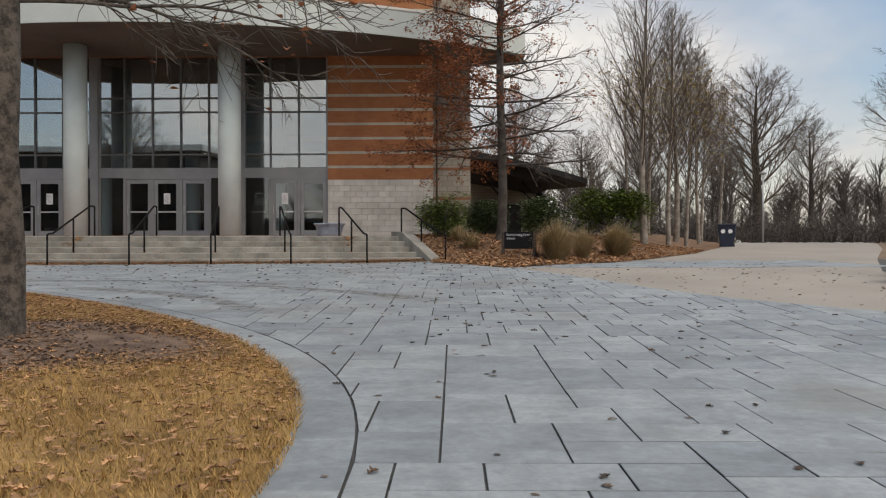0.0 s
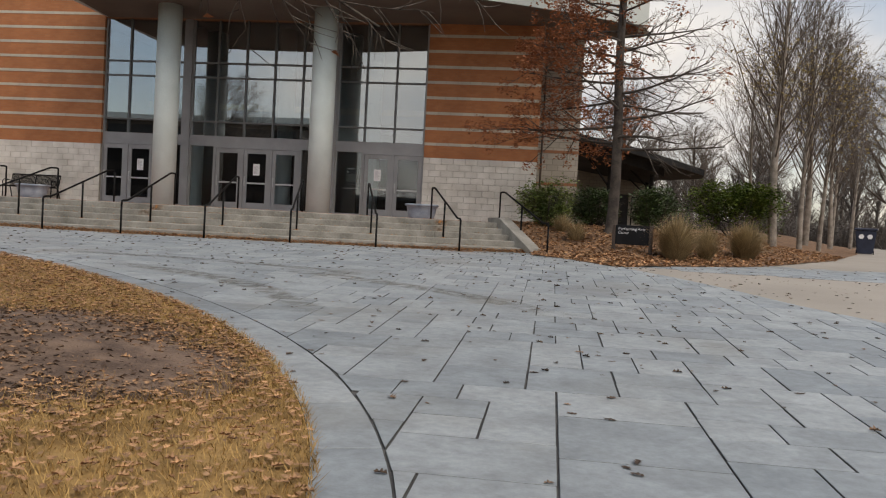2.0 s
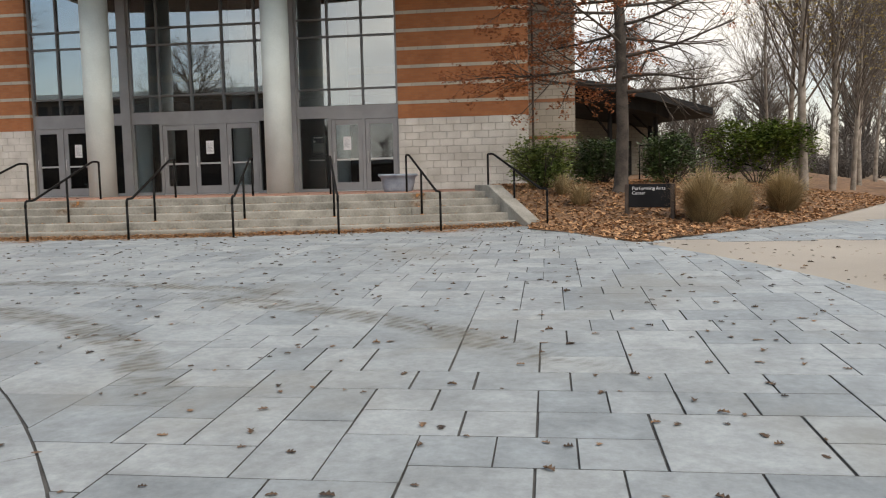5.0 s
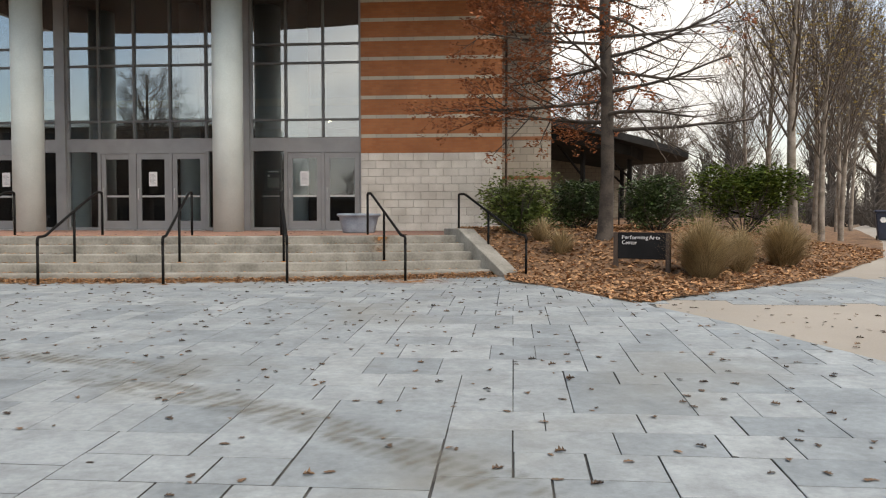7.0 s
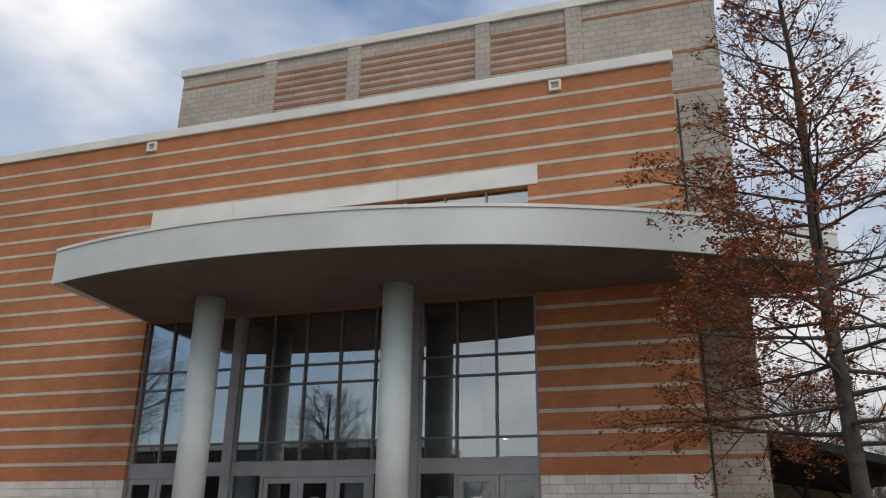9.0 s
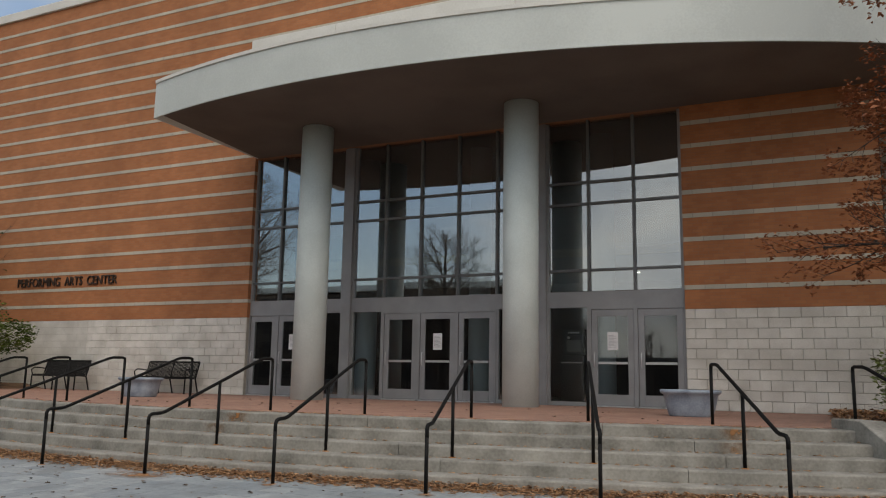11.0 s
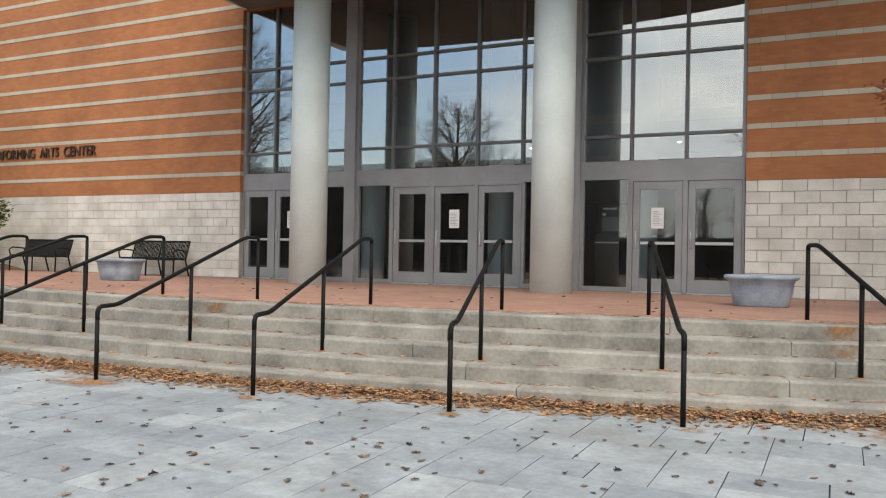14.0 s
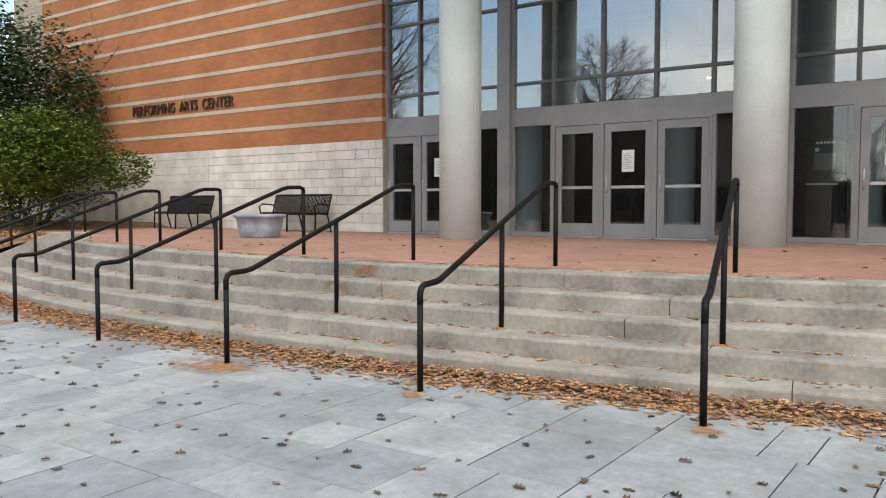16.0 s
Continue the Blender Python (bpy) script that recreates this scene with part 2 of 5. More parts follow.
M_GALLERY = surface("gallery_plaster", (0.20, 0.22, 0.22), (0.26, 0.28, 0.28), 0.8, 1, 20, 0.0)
# The gallery band's yellow light is put in as a buff base colour.
M_BUFF = surface("yellow_lit_plaster", (0.42, 0.36, 0.20), (0.50, 0.43, 0.25), 0.8, 1, 20, 0.0)
M_LOBBYCOL = surface("blue_grey_lobby_column", (0.62, 0.71, 0.73), (0.70, 0.79, 0.81), 0.7, 1, 20, 0.0)
M_ROOF = surface("dark_metal_roof", (0.016, 0.016, 0.017), (0.032, 0.032, 0.032), 0.7, 1, 20, 0.05, gloss=0.15)
M_GALV = surface("galvanised_steel", (0.35, 0.35, 0.35), (0.45, 0.45, 0.45), 0.5, 3, 40, 0.02, metal=0.5)


def bluestone(name):
    """Blue-grey flagstone with veins, stains and broad worn patches."""
    m, n, l, b = nodes_of(name)
    geo = n.new("ShaderNodeNewGeometry")
    cols = []
    for sc, de in ((0.55, 4), (2.6, 6), (60.0, 3)):
        nz = n.new("ShaderNodeTexNoise")
        nz.inputs["Scale"].default_value = sc
        nz.inputs["Detail"].default_value = de
        nz.inputs["Distortion"].default_value = 0.6
        l.new(geo.outputs["Position"], nz.inputs["Vector"])
        cols.append(nz)
    spots = n.new("ShaderNodeTexNoise")
    spots.inputs["Scale"].default_value = 14.0
    spots.inputs["Detail"].default_value = 8
    spots.inputs["Roughness"].default_value = 0.75
    l.new(geo.outputs["Position"], spots.inputs["Vector"])
    mott = n.new("ShaderNodeMapRange")
    mott.inputs["From Min"].default_value = 0.3
    mott.inputs["From Max"].default_value = 0.7
    mott.inputs["To Min"].default_value = 0.77
    mott.inputs["To Max"].default_value = 1.19
    l.new(spots.outputs["Fac"], mott.inputs["Value"])
    rnd = n.new("ShaderNodeObjectInfo")
    isl = n.new("ShaderNodeMath")
    isl.operation = "ADD"
    l.new(rnd.outputs["Random"], isl.inputs[0])
    l.new(geo.outputs["Random Per Island"], isl.inputs[1])
    fr = n.new("ShaderNodeMath")
    fr.operation = "FRACT"
    l.new(isl.outputs[0], fr.inputs[0])
    r1 = n.new("ShaderNodeValToRGB")
    r1.color_ramp.elements[0].color = (0.208, 0.236, 0.250, 1)
    r1.color_ramp.elements[1].color = (0.296, 0.322, 0.328, 1)
    e = r1.color_ramp.elements.new(0.5)
    e.color = (0.255, 0.282, 0.292, 1)
    l.new(fr.outputs[0], r1.inputs["Fac"])
    mr = n.new("ShaderNodeMapRange")
    mr.inputs["From Min"].default_value = 0.3
    mr.inputs["From Max"].default_value = 0.7
    mr.inputs["To Min"].default_value = 0.80
    mr.inputs["To Max"].default_value = 1.18
    l.new(cols[1].outputs["Fac"], mr.inputs["Value"])
    both = n.new("ShaderNodeMath")
    both.operation = "MULTIPLY"
    l.new(mr.outputs["Result"], both.inputs[0])
    l.new(mott.outputs["Result"], both.inputs[1])
    hsv = n.new("ShaderNodeHueSaturation")
    l.new(r1.outputs["Color"], hsv.inputs["Color"])
    l.new(both.outputs[0], hsv.inputs["Value"])
    r2 = n.new("ShaderNodeValToRGB")
    r2.color_ramp.elements[0].position = 0.55
    r2.color_ramp.elements[1].position = 0.74
    l.new(cols[0].outputs["Fac"], r2.inputs["Fac"])
    half = n.new("ShaderNodeMath")
    half.operation = "MULTIPLY"
    half.inputs[1].default_value = 0.62
    l.new(r2.outputs["Color"], half.inputs[0])
    mx = n.new("ShaderNodeMix")
    mx.data_type = "RGBA"
    mx.inputs["B"].default_value = (0.185, 0.178, 0.15, 1)
    l.new(half.outputs[0], mx.inputs["Factor"])
    l.new(hsv.outputs["Color"], mx.inputs["A"])
    l.new(mx.outputs["Result"], b.inputs["Base Color"])
    b.inputs["Roughness"].default_value = 0.62
    bp = n.new("ShaderNodeBump")
    bp.inputs["Strength"].default_value = 0.25
    bp.inputs["Distance"].default_value = 0.006
    l.new(cols[2].outputs["Fac"], bp.inputs["Height"])
    l.new(bp.outputs["Normal"], b.inputs["Normal"])
    return m


M_BLUE = bluestone("bluestone_flag")


# ---- building blocks ----
def mesh_of(name, bm, material):
    me = bpy.data.meshes.new(name)
    bm.to_mesh(me)
    bm.free()
    me.materials.append(material)
    return me


def part(name, bm, material, parent, label="", smooth=False):
    ob = new(name, mesh_of(name, bm, material))
    ob.parent = parent
    if label:
        ob["label"] = label
    if smooth:
        ob.data.polygons.foreach_set("use_smooth", [True] * len(ob.data.polygons))
    return ob


def solid(name, bm, material, label, category, kind="", group="", smooth=False):
    ob = part(name, bm, material, None, "", smooth)
    return tagged(ob, label, category, group, kind)


def empty(name, m, label, category, group="", kind=""):
    ob = new(name)
    ob.matrix_world = m
    return tagged(ob, label, category, group, kind)


def box(bm, x0, x1, y0, y1, z0, z1, bevel=0.0, m=None):
    vs = [bm.verts.new((x, y, z)) for z in (z0, z1) for x, y in ((x0, y0), (x1, y0), (x1, y1), (x0, y1))]
    fs = [bm.faces.new([vs[i] for i in f]) for f in ((3, 2, 1, 0), (4, 5, 6, 7), (0, 1, 5, 4), (1, 2, 6, 5), (2, 3, 7, 6), (3, 0, 4, 7))]
    if bevel:
        es = list({e for f in fs for e in f.edges})
        vs = list({v for g in bmesh.ops.bevel(bm, geom=es, offset=bevel, segments=1, affect="EDGES")["faces"] for v in g.verts} | {v for v in vs if v.is_valid})
    if m is not None:
        bmesh.ops.transform(bm, matrix=m, verts=vs)
    return bm


def block(*a, **k):
    return box(bmesh.new(), *a, **k)


def tube(bm, pts, radii, sides=8, cap=True):
    """A tube through points, with a radius at each."""
    rings = []
    pts = [Vector(p) for p in pts]
    if not hasattr(radii, "__len__"):
        radii = [radii] * len(pts)
    up = None
    for i, p in enumerate(pts):
        d = (pts[min(i + 1, len(pts) - 1)] - pts[max(i - 1, 0)]).normalized()
        if up is None:
            up = Vector((0, 0, 1)) if abs(d.z) < 0.9 else Vector((1, 0, 0))
        a = d.cross(up).normalized()
        c = a.cross(d).normalized()
        up = c
        rings.append([bm.verts.new(p + (a * math.cos(6.28319 * k / sides) + c * math.sin(6.28319 * k / sides)) * radii[i]) for k in range(sides)])
    for r0, r1 in zip(rings, rings[1:]):
        for k in range(sides):
            bm.faces.new((r0[k], r0[(k + 1) % sides], r1[(k + 1) % sides], r1[k]))
    if cap:
        bm.faces.new(rings[0][::-1])
        bm.faces.new(rings[-1])
    return bm


def lathe(bm, profile, sides=32, cx=0, cy=0, sx=1.0, sy=1.0):
    """Turns (radius, height) pairs about an upright axis."""
    rings = [[bm.verts.new((cx + sx * r * math.cos(6.28319 * k / sides), cy + sy * r * math.sin(6.28319 * k / sides), z)) for k in range(sides)] for r, z in profile]
    for r0, r1 in zip(rings, rings[1:]):
        for k in range(sides):
            bm.faces.new((r0[k], r0[(k + 1) % sides], r1[(k + 1) % sides], r1[k]))
    bm.faces.new(rings[0][::-1])
    bm.faces.new(rings[-1])
    return bm


def prism(bm, outline, z0, z1):
    """An upright prism on an outline; z0 and z1 are heights or functions of x, y."""
    low = [bm.verts.new((x, y, z0(x, y) if callable(z0) else z0)) for x, y in outline]
    top = [bm.verts.new((x, y, z1(x, y) if callable(z1) else z1)) for x, y in outline]
    bm.faces.new(low[::-1])
    bm.faces.new(top)
    k = len(outline)
    for i in range(k):
        bm.faces.new((low[i], low[(i + 1) % k], top[(i + 1) % k], top[i]))
    return bm


def raw_mesh(name, verts, faces, material, smooth=False):
    me = bpy.data.meshes.new(name)
    me.from_pydata(verts, [], faces)
    me.materials.append(material)
    if smooth:
        me.polygons.foreach_set("use_smooth", [True] * len(me.polygons))
    return me


def text_mesh(name, words, size, depth, material, parent, m, align="LEFT"):
    cu = bpy.data.curves.new(name, "FONT")
    cu.body, cu.size, cu.extrude, cu.align_x = words, size, depth, align
    ob = new(name + "_curve", cu)
    me = bpy.data.meshes.new_from_object(ob.evaluated_get(bpy.context.evaluated_depsgraph_get()))
    bpy.data.objects.remove(ob)
    me.materials.clear()
    me.materials.append(material)
    ob = new(name, me)
    ob.parent = parent
    ob.matrix_local = m
    return ob


# ---- the lie of the land ----
CX, CY = -11.0, 46.95  # centre of the curved steps and canopy
R_FOOT = 25.93
TREAD, RISE, Z_FOOT = 0.34, 0.15, 0.49
Z_TERR = Z_FOOT + 5 * RISE
Y_WALL = 29.93
Y_GLASS = 30.10


def ground_z(y):
    if y < 22:
        t = min(max((y - 5) / 16.5, 0), 1)
        return 0.03 + 0.47 * t * t * (3 - 2 * t)
    return 0.5 + 0.6 * (1 - math.exp(-(y - 22) / 18))


def polar(r, deg, z=0.0):
    a = radians(deg)
    return Vector((CX + r * math.sin(a), CY - r * math.cos(a), z))


def lawn_x(y):
    return -0.92 - 0.0375 * max(y - 3.7, 0) ** 2.26


# ---- ground, paving and beds ----
def sheet(xs, ys, z):
    verts = [(x, y, z(x, y)) for y in ys for x in xs]
    k = len(xs)
    return verts, [(j * k + i, j * k + i + 1, (j + 1) * k + i + 1, (j + 1) * k + i) for j in range(len(ys) - 1) for i in range(k - 1)]


XS = [-900, -400, -150, -80, -50, -35] + list(range(-30, 31, 3)) + [35, 50, 80, 150, 400, 900]
YS = [-900, -300, -100, -50, -30, -20, -10, -5, 0, 3] + [4 + 1.0 * i for i in range(32)] + [40, 46, 54, 64, 80, 110, 160, 260, 500, 1200]
tagged(new("ground", raw_mesh("ground", *sheet(XS, YS, lambda x, y: ground_z(y) - 0.03), M_EARTH)), "brown leaf-strewn earth reaching to the woods", "ground", kind="structure")
pavement = tagged(new("pavement", raw_mesh("pavement", *sheet([-34 + 1.0 * i for i in range(47)], [-12 + 0.5 * i for i in range(73)], lambda x, y: ground_z(y)), M_JOINT)),
                  "forecourt paved with blue-grey stone flags, dark open joints", "pavement", kind="structure")

TAN_LEFT = ([9, 11, 12.4, 14, 15.7, 17.3, 18.8, 19.9, 21.5, 23.1, 28, 34.9, 54, 80], [8, 5.0, 3.8, 3.0, 2.4, 1.75, 1.05, 2.1, 3.5, 4.9, 8.0, 11.2, 18.0, 30])
TAN_RIGHT = ([9, 13, 17.5, 24, 32.4, 45, 60, 80], [8.3, 7.0, 8.7, 12.0, 16.6, 23, 30, 42])


def tan_left(y):
    return float(np.interp(y, *TAN_LEFT))


rows = [9 + 0.5 * i for i in range(143)]
tv, tf = [], []
for y in rows:
    a, b = tan_left(y) - (0.25 if y > 19 else 0), float(np.interp(y, *TAN_RIGHT))
    tv += [(a + (b - a) * k / 4, y, ground_z(y) + 0.008) for k in range(5)]
for j in range(len(rows) - 1):
    tf += [(j * 5 + i, j * 5 + i + 1, j * 5 + 6 + i, j * 5 + 5 + i) for i in range(4)]
tagged(new("road", raw_mesh("road", tv, tf, M_TAN)), "tan exposed-aggregate concrete path curving past the bed", "path", kind="structure")


def clip(poly, px, py, nx, ny):
    """The part of a convex outline on the side of a line to which (nx, ny) points."""
    out = []
    for i, a in enumerate(poly):
        b = poly[(i + 1) % len(poly)]
        da = (a[0] - px) * nx + (a[1] - py) * ny
        db = (b[0] - px) * nx + (b[1] - py) * ny
        if da >= 0:
            out.append(a)
        if da * db < 0:
            s = da / (da - db)
            out.append((a[0] + s * (b[0] - a[0]), a[1] + s * (b[1] - a[1])))
    return out


def area(p):
    return 0.5 * abs(sum(a[0] * b[1] - b[0] * a[1] for a, b in zip(p, p[1:] + p[:1])))


def flag_mesh(poly):
    """A flagstone: flat top, worn chamfered rim."""
    cx, cy = sum(p[0] for p in poly) / len(poly), sum(p[1] for p in poly) / len(poly)
    v = []
    for sh, dz in ((1.0, -0.012), (1.0, 0.010), (0.993, 0.013)):
        v += [(cx + (x - cx) * sh, cy + (y - cy) * sh, ground_z(y) + dz) for x, y in poly]
    k = len(poly)
    f = [tuple(range(2 * k, 3 * k))]
    for b in (0, k):
        f += [(b + i, b + (i + 1) % k, b + k + (i + 1) % k, b + k + i) for i in range(k)]
    return v, f


rng = random.Random(5)
BORDER = 0.34


def border_line(y):
    """A point on the border's outer joint, and its normal out of the lawn."""
    s = 0.0375 * 2.26 * max(y - 3.7, 0) ** 1.26
    n = Vector((1, s)).normalized()
    return lawn_x(y) + BORDER * n.x, y + BORDER * n.y, n


flags = []


def paving_cells():
    """Random ashlar on a half-slab module: stones of mixed sizes fitted into what is free."""
    u, nx, ny, count = 0.2, 158, 198, 0
    taken = np.zeros((ny + 6, nx + 6), int)
    sizes = [(2, 2), (3, 2), (4, 2), (4, 2), (3, 3), (2, 3), (4, 3), (4, 4), (3, 4), (3, 2), (5, 3)]
    for j in range(ny):
        for i in range(nx):
            if taken[j, i]:
                continue
            free = 1
            while free < 6 and not taken[j, i + free]:
                free += 1
            fits = [(w, h) for w, h in sizes if w <= free and free - w != 1]
            # joints of neighbouring courses are broken where they can be
            broken = [(w, h) for w, h in fits if j and taken[j - 1, i + w - 1] == taken[j - 1, i + w]]
            if broken:
                fits = broken
            w, h = rng.choice(fits) if fits else (free if free < 4 else 2, rng.choice((2, 3)))
            count += 1
            taken[j:j + h, i:i + w] = count
            y0, y1, x0, x1 = -9 + i * u, -9 + (i + w) * u, -30 + j * u, -30 + (j + h) * u
            if h > 3 and w < 4 and rng.random() < 0.4:
                yield x0, (x0 + x1) / 2 - 0.15, y0, y1
                yield (x0 + x1) / 2 - 0.15, x1, y0, y1
            else:
                yield x0, x1, y0, y1


for x0, x1, y0, y1 in paving_cells():
    mx, my = (x0 + x1) / 2, (y0 + y1) / 2
    open_joints = mx > -2.5 - 0.2 * max(my - 8, 0) and my < 13
    gx = rng.choice((0.004, 0.006, 0.008)) if open_joints else rng.choice((0.002, 0.003, 0.003, 0.006))
    gy = rng.choice((0.004, 0.005, 0.007)) if open_joints else rng.choice((0.002, 0.003))
    p = [(x0 + gx, y0 + gy), (x1 - gx, y0 + gy), (x1 - gx, y1 - gy), (x0 + gx, y1 - gy)]
    if mx < 1 and my < 19:
        best = min((border_line(yy) for yy in [2.0 + 0.25 * i for i in range(64)]), key=lambda q: (q[0] - mx) ** 2 + (q[1] - my) ** 2)
        if my < 2.2:
            best = (-0.92 + BORDER, my, Vector((1, 0)))
        p = clip(p, best[0] + 0.008 * best[2].x, best[1] + 0.008 * best[2].y, best[2].x, best[2].y)
    if 8.5 < my < 18.9 and len(p) > 2:
        dx = tan_left(my + 0.4) - tan_left(my - 0.4)
        p = clip(p, tan_left(my) - 0.01, my, -0.8, dx)
    if len(p) > 2 and math.hypot(mx - CX, my - CY) < R_FOOT + 0.9:
        n = Vector((mx - CX, my - CY)).normalized()
        p = clip(p, CX + n.x * (R_FOOT + 0.004), CY + n.y * (R_FOOT + 0.004), n.x, n.y)
    if len(p) > 2 and area(p) > 0.012:
        flags.append(p)
# long curved border stones beside the lawn
yy = -9.0
while yy < 16.5:
    ln = rng.choice((0.8, 1.0, 1.2)) * (1.0 if yy < 9 else 0.55)
    a, b = yy + 0.004, yy + ln - 0.004
    pts = [border_line(a + (b - a) * k / 3) for k in range(4)]
    if yy < 3.0:
        outer = [(-0.92 + BORDER - 0.005, a + (b - a) * k / 3) for k in range(4)]
        inner = [(-0.92, q[1]) for q in outer]
    else:
        outer = [(q[0] - 0.006 * q[2].x, q[1] - 0.006 * q[2].y) for q in pts]
        inner = [(q[0] - BORDER * q[2].x, q[1] - BORDER * q[2].y) for q in pts]
    flags.append(inner[::1][:1] + outer + inner[::-1][:-1])
    yy += ln

# turf island
lv, lf = [], []
ny = 60
for j in range(ny + 1):
    y = -12 + 29.0 * j / ny
    e = lawn_x(y)
    for k in range(13):
        s = (k / 12) ** 1.6
        x = e - s * max(16 + e, 0.5)
        lv.append((x, y, ground_z(y) + 0.012 + 0.10 * min(s * 5, 1) + 0.02 * noise.noise((x, y, 0))))
for j in range(ny):
    lf += [(j * 13 + k + 1, j * 13 + k, j * 13 + 13 + k, j * 13 + 14 + k) for k in range(12)]
lawn = tagged(new("lawn", raw_mesh("lawn", lv, lf, M_LAWN, True)), "dormant straw-coloured turf with brown fallen leaves", "lawn", kind="structure")


def lawn_z(x, y):
    s = min(max((lawn_x(y) - x) / max(16 + lawn_x(y), 0.5), 0), 1)
    return ground_z(y) + 0.012 + 0.10 * min(s * 5, 1)


BED_EDGE = [(-0.7, 21.8), (-0.03, 20.9), (0.61, 19.5), (1.02, 18.75), (1.98, 19.75), (3.5, 21.3), (4.9, 22.9), (7.9, 27.6), (11.1, 34.9), (18, 54)]


def edge_distance(x, y):
    d = 1e9
    p = Vector((x, y))
    for a, b in zip(BED_EDGE, BED_EDGE[1:]):
        a, b = Vector(a), Vector(b)
        t = min(max((p - a).dot(b - a) / (b - a).length_squared, 0), 1)
        d = min(d, (a + t * (b - a) - p).length)
    return d


def in_bed(x, y):
    if y < 18.75 or y > 52:
        return False
    right = float(np.interp(y, [18.75, 19.75, 21.3, 22.9, 27.6, 34.9, 54], [1.03, 1.98, 3.5, 4.9, 7.9, 11.1, 18]))
    left = float(np.interp(y, [18.75, 19.5, 20.9, 21.8, 22.6, 24.5, 26, 52], [1.01, 0.61, -0.03, -0.7, -0.75, -1.4, -2.0, -2.0]))
    return left <= x <= right


def bed_z(x, y):
    t = min(edge_distance(x, y) / 5.0, 1)
    return ground_z(y) + 0.02 + 0.60 * t * t * (3 - 2 * t) + 0.03 * noise.noise((x * 1.5, y * 1.5, 2))


bv, bf, idx = [], [], {}
STEP = 0.3
for j in range(115):
    y = 18.75 + STEP * j
    right = float(np.interp(y, [18.75, 19.75, 21.3, 22.9, 27.6, 34.9, 54], [1.03, 1.98, 3.5, 4.9, 7.9, 11.1, 18]))
    left = float(np.interp(y, [18.75, 19.5, 20.9, 21.8, 22.6, 24.5, 26, 54], [1.01, 0.61, -0.03, -0.7, -0.75, -1.4, -2.0, -2.0]))
    for k in range(31):
        x = left + (right - left) * k / 30
        bv.append((x, y, bed_z(x, y)))
for j in range(114):
    bf += [(j * 31 + k, j * 31 + k + 1, j * 31 + 32 + k, j * 31 + 31 + k) for k in range(30)]
bed = tagged(new("planting_bed", raw_mesh("planting_bed", bv, bf, M_MULCH, True)), "raised planting bed under a thick layer of brown leaves", "planting bed", kind="structure")


def left_bed_z(x, y):
    d = min(max((y - 20.6) / 3.5, 0), 1)
    z = ground_z(y) + 0.02 + 0.66 * d * d * (3 - 2 * d)
    return min(z, Z_TERR - 0.02) if x > -24.6 else z


tagged(new("planting_bed_side", raw_mesh("planting_bed_side", *sheet([-45 + 1.0 * i for i in range(26)] + [-19.7], [20.6 + 0.4 * i for i in range(24)], left_bed_z), M_MULCH, True)),
       "leaf-covered planting bed beside the steps", "planting bed", kind="structure")


# ---- steps, terrace, cheek walls ----
def sector(bm, r0, r1, a0, a1, z0, z1, n=8):
    out = [polar(r1, a0 + (a1 - a0) * i / n) for i in range(n + 1)]
    inn = [polar(r0, a1 + (a0 - a1) * i / n) for i in range(n + 1)]
    return prism(bm, [(p.x, p.y) for p in out + inn], z0, z1)


A_LEFT, A_RIGHT = -19.56, 23.24
steps = empty("steps", pose(0, 0, 0), "five curved weathered concrete steps, rust-stained", "steps", kind="structure")
rng = random.Random(11)
for k in range(1, 6):
    r1 = R_FOOT - (k - 1) * TREAD
    r0 = R_FOOT - k * TREAD - (0.05 if k == 5 else 0.02)
    a = A_LEFT + 0.25 + 0.1 * k
    cuts = [a]
    c = a + rng.uniform(3, 8)
    while c < A_RIGHT - 3:
        cuts.append(c)
        c += rng.uniform(6.5, 9.5)
    cuts.append(A_RIGHT - 0.25 - 0.1 * k)
    for c0, c1 in zip(cuts, cuts[1:]):
        bm = bmesh.new()
        z1 = Z_FOOT + k * RISE
        n = 10
        prof = [(r0, 0.3), (r1, 0.3), (r1, z1 - 0.022), (r1 - 0.007, z1 - 0.007), (r1 - 0.022, z1), (r0, z1)]
        rings = []
        for i in range(n + 1):
            ang = c0 + 0.008 + (c1 - c0 - 0.016) * i / n
            rings.append([bm.verts.new(polar(r, ang, z)) for r, z in prof])
        for ra, rb in zip(rings, rings[1:]):
            for q in range(6):
                bm.faces.new((ra[q], ra[(q + 1) % 6], rb[(q + 1) % 6], rb[q]))
        bm.faces.new(rings[0][::-1])
        bm.faces.new(rings[-1])
        bmesh.ops.recalc_face_normals(bm, faces=bm.faces)
        part("step", bm, M_CONC, steps)

R_TERR = R_FOOT - 5 * TREAD - 0.055
arc = [polar(R_TERR, A_LEFT + 0.3 + (A_RIGHT - A_LEFT - 0.7) * i / 40) for i in range(41)]
outline = [(p.x, p.y) for p in arc] + [(-1.95, 26.2), (-1.95, 29.9), (-24.5, 29.9), (-24.5, 26.0)]
bm = prism(bmesh.new(), outline, 0.3, Z_TERR + 0.003)
terrace = solid("floor_terrace", bm, M_PAVER, "entrance terrace paved with red clay bricks", "terrace", "structure")


def fan(ang):
    """The line that rails and cheek walls take up the steps, from their foot."""
    p = polar(26.58, ang)
    return pose(p.x, p.y, 0, 0, 0, 1.5 * ang - 3.5)


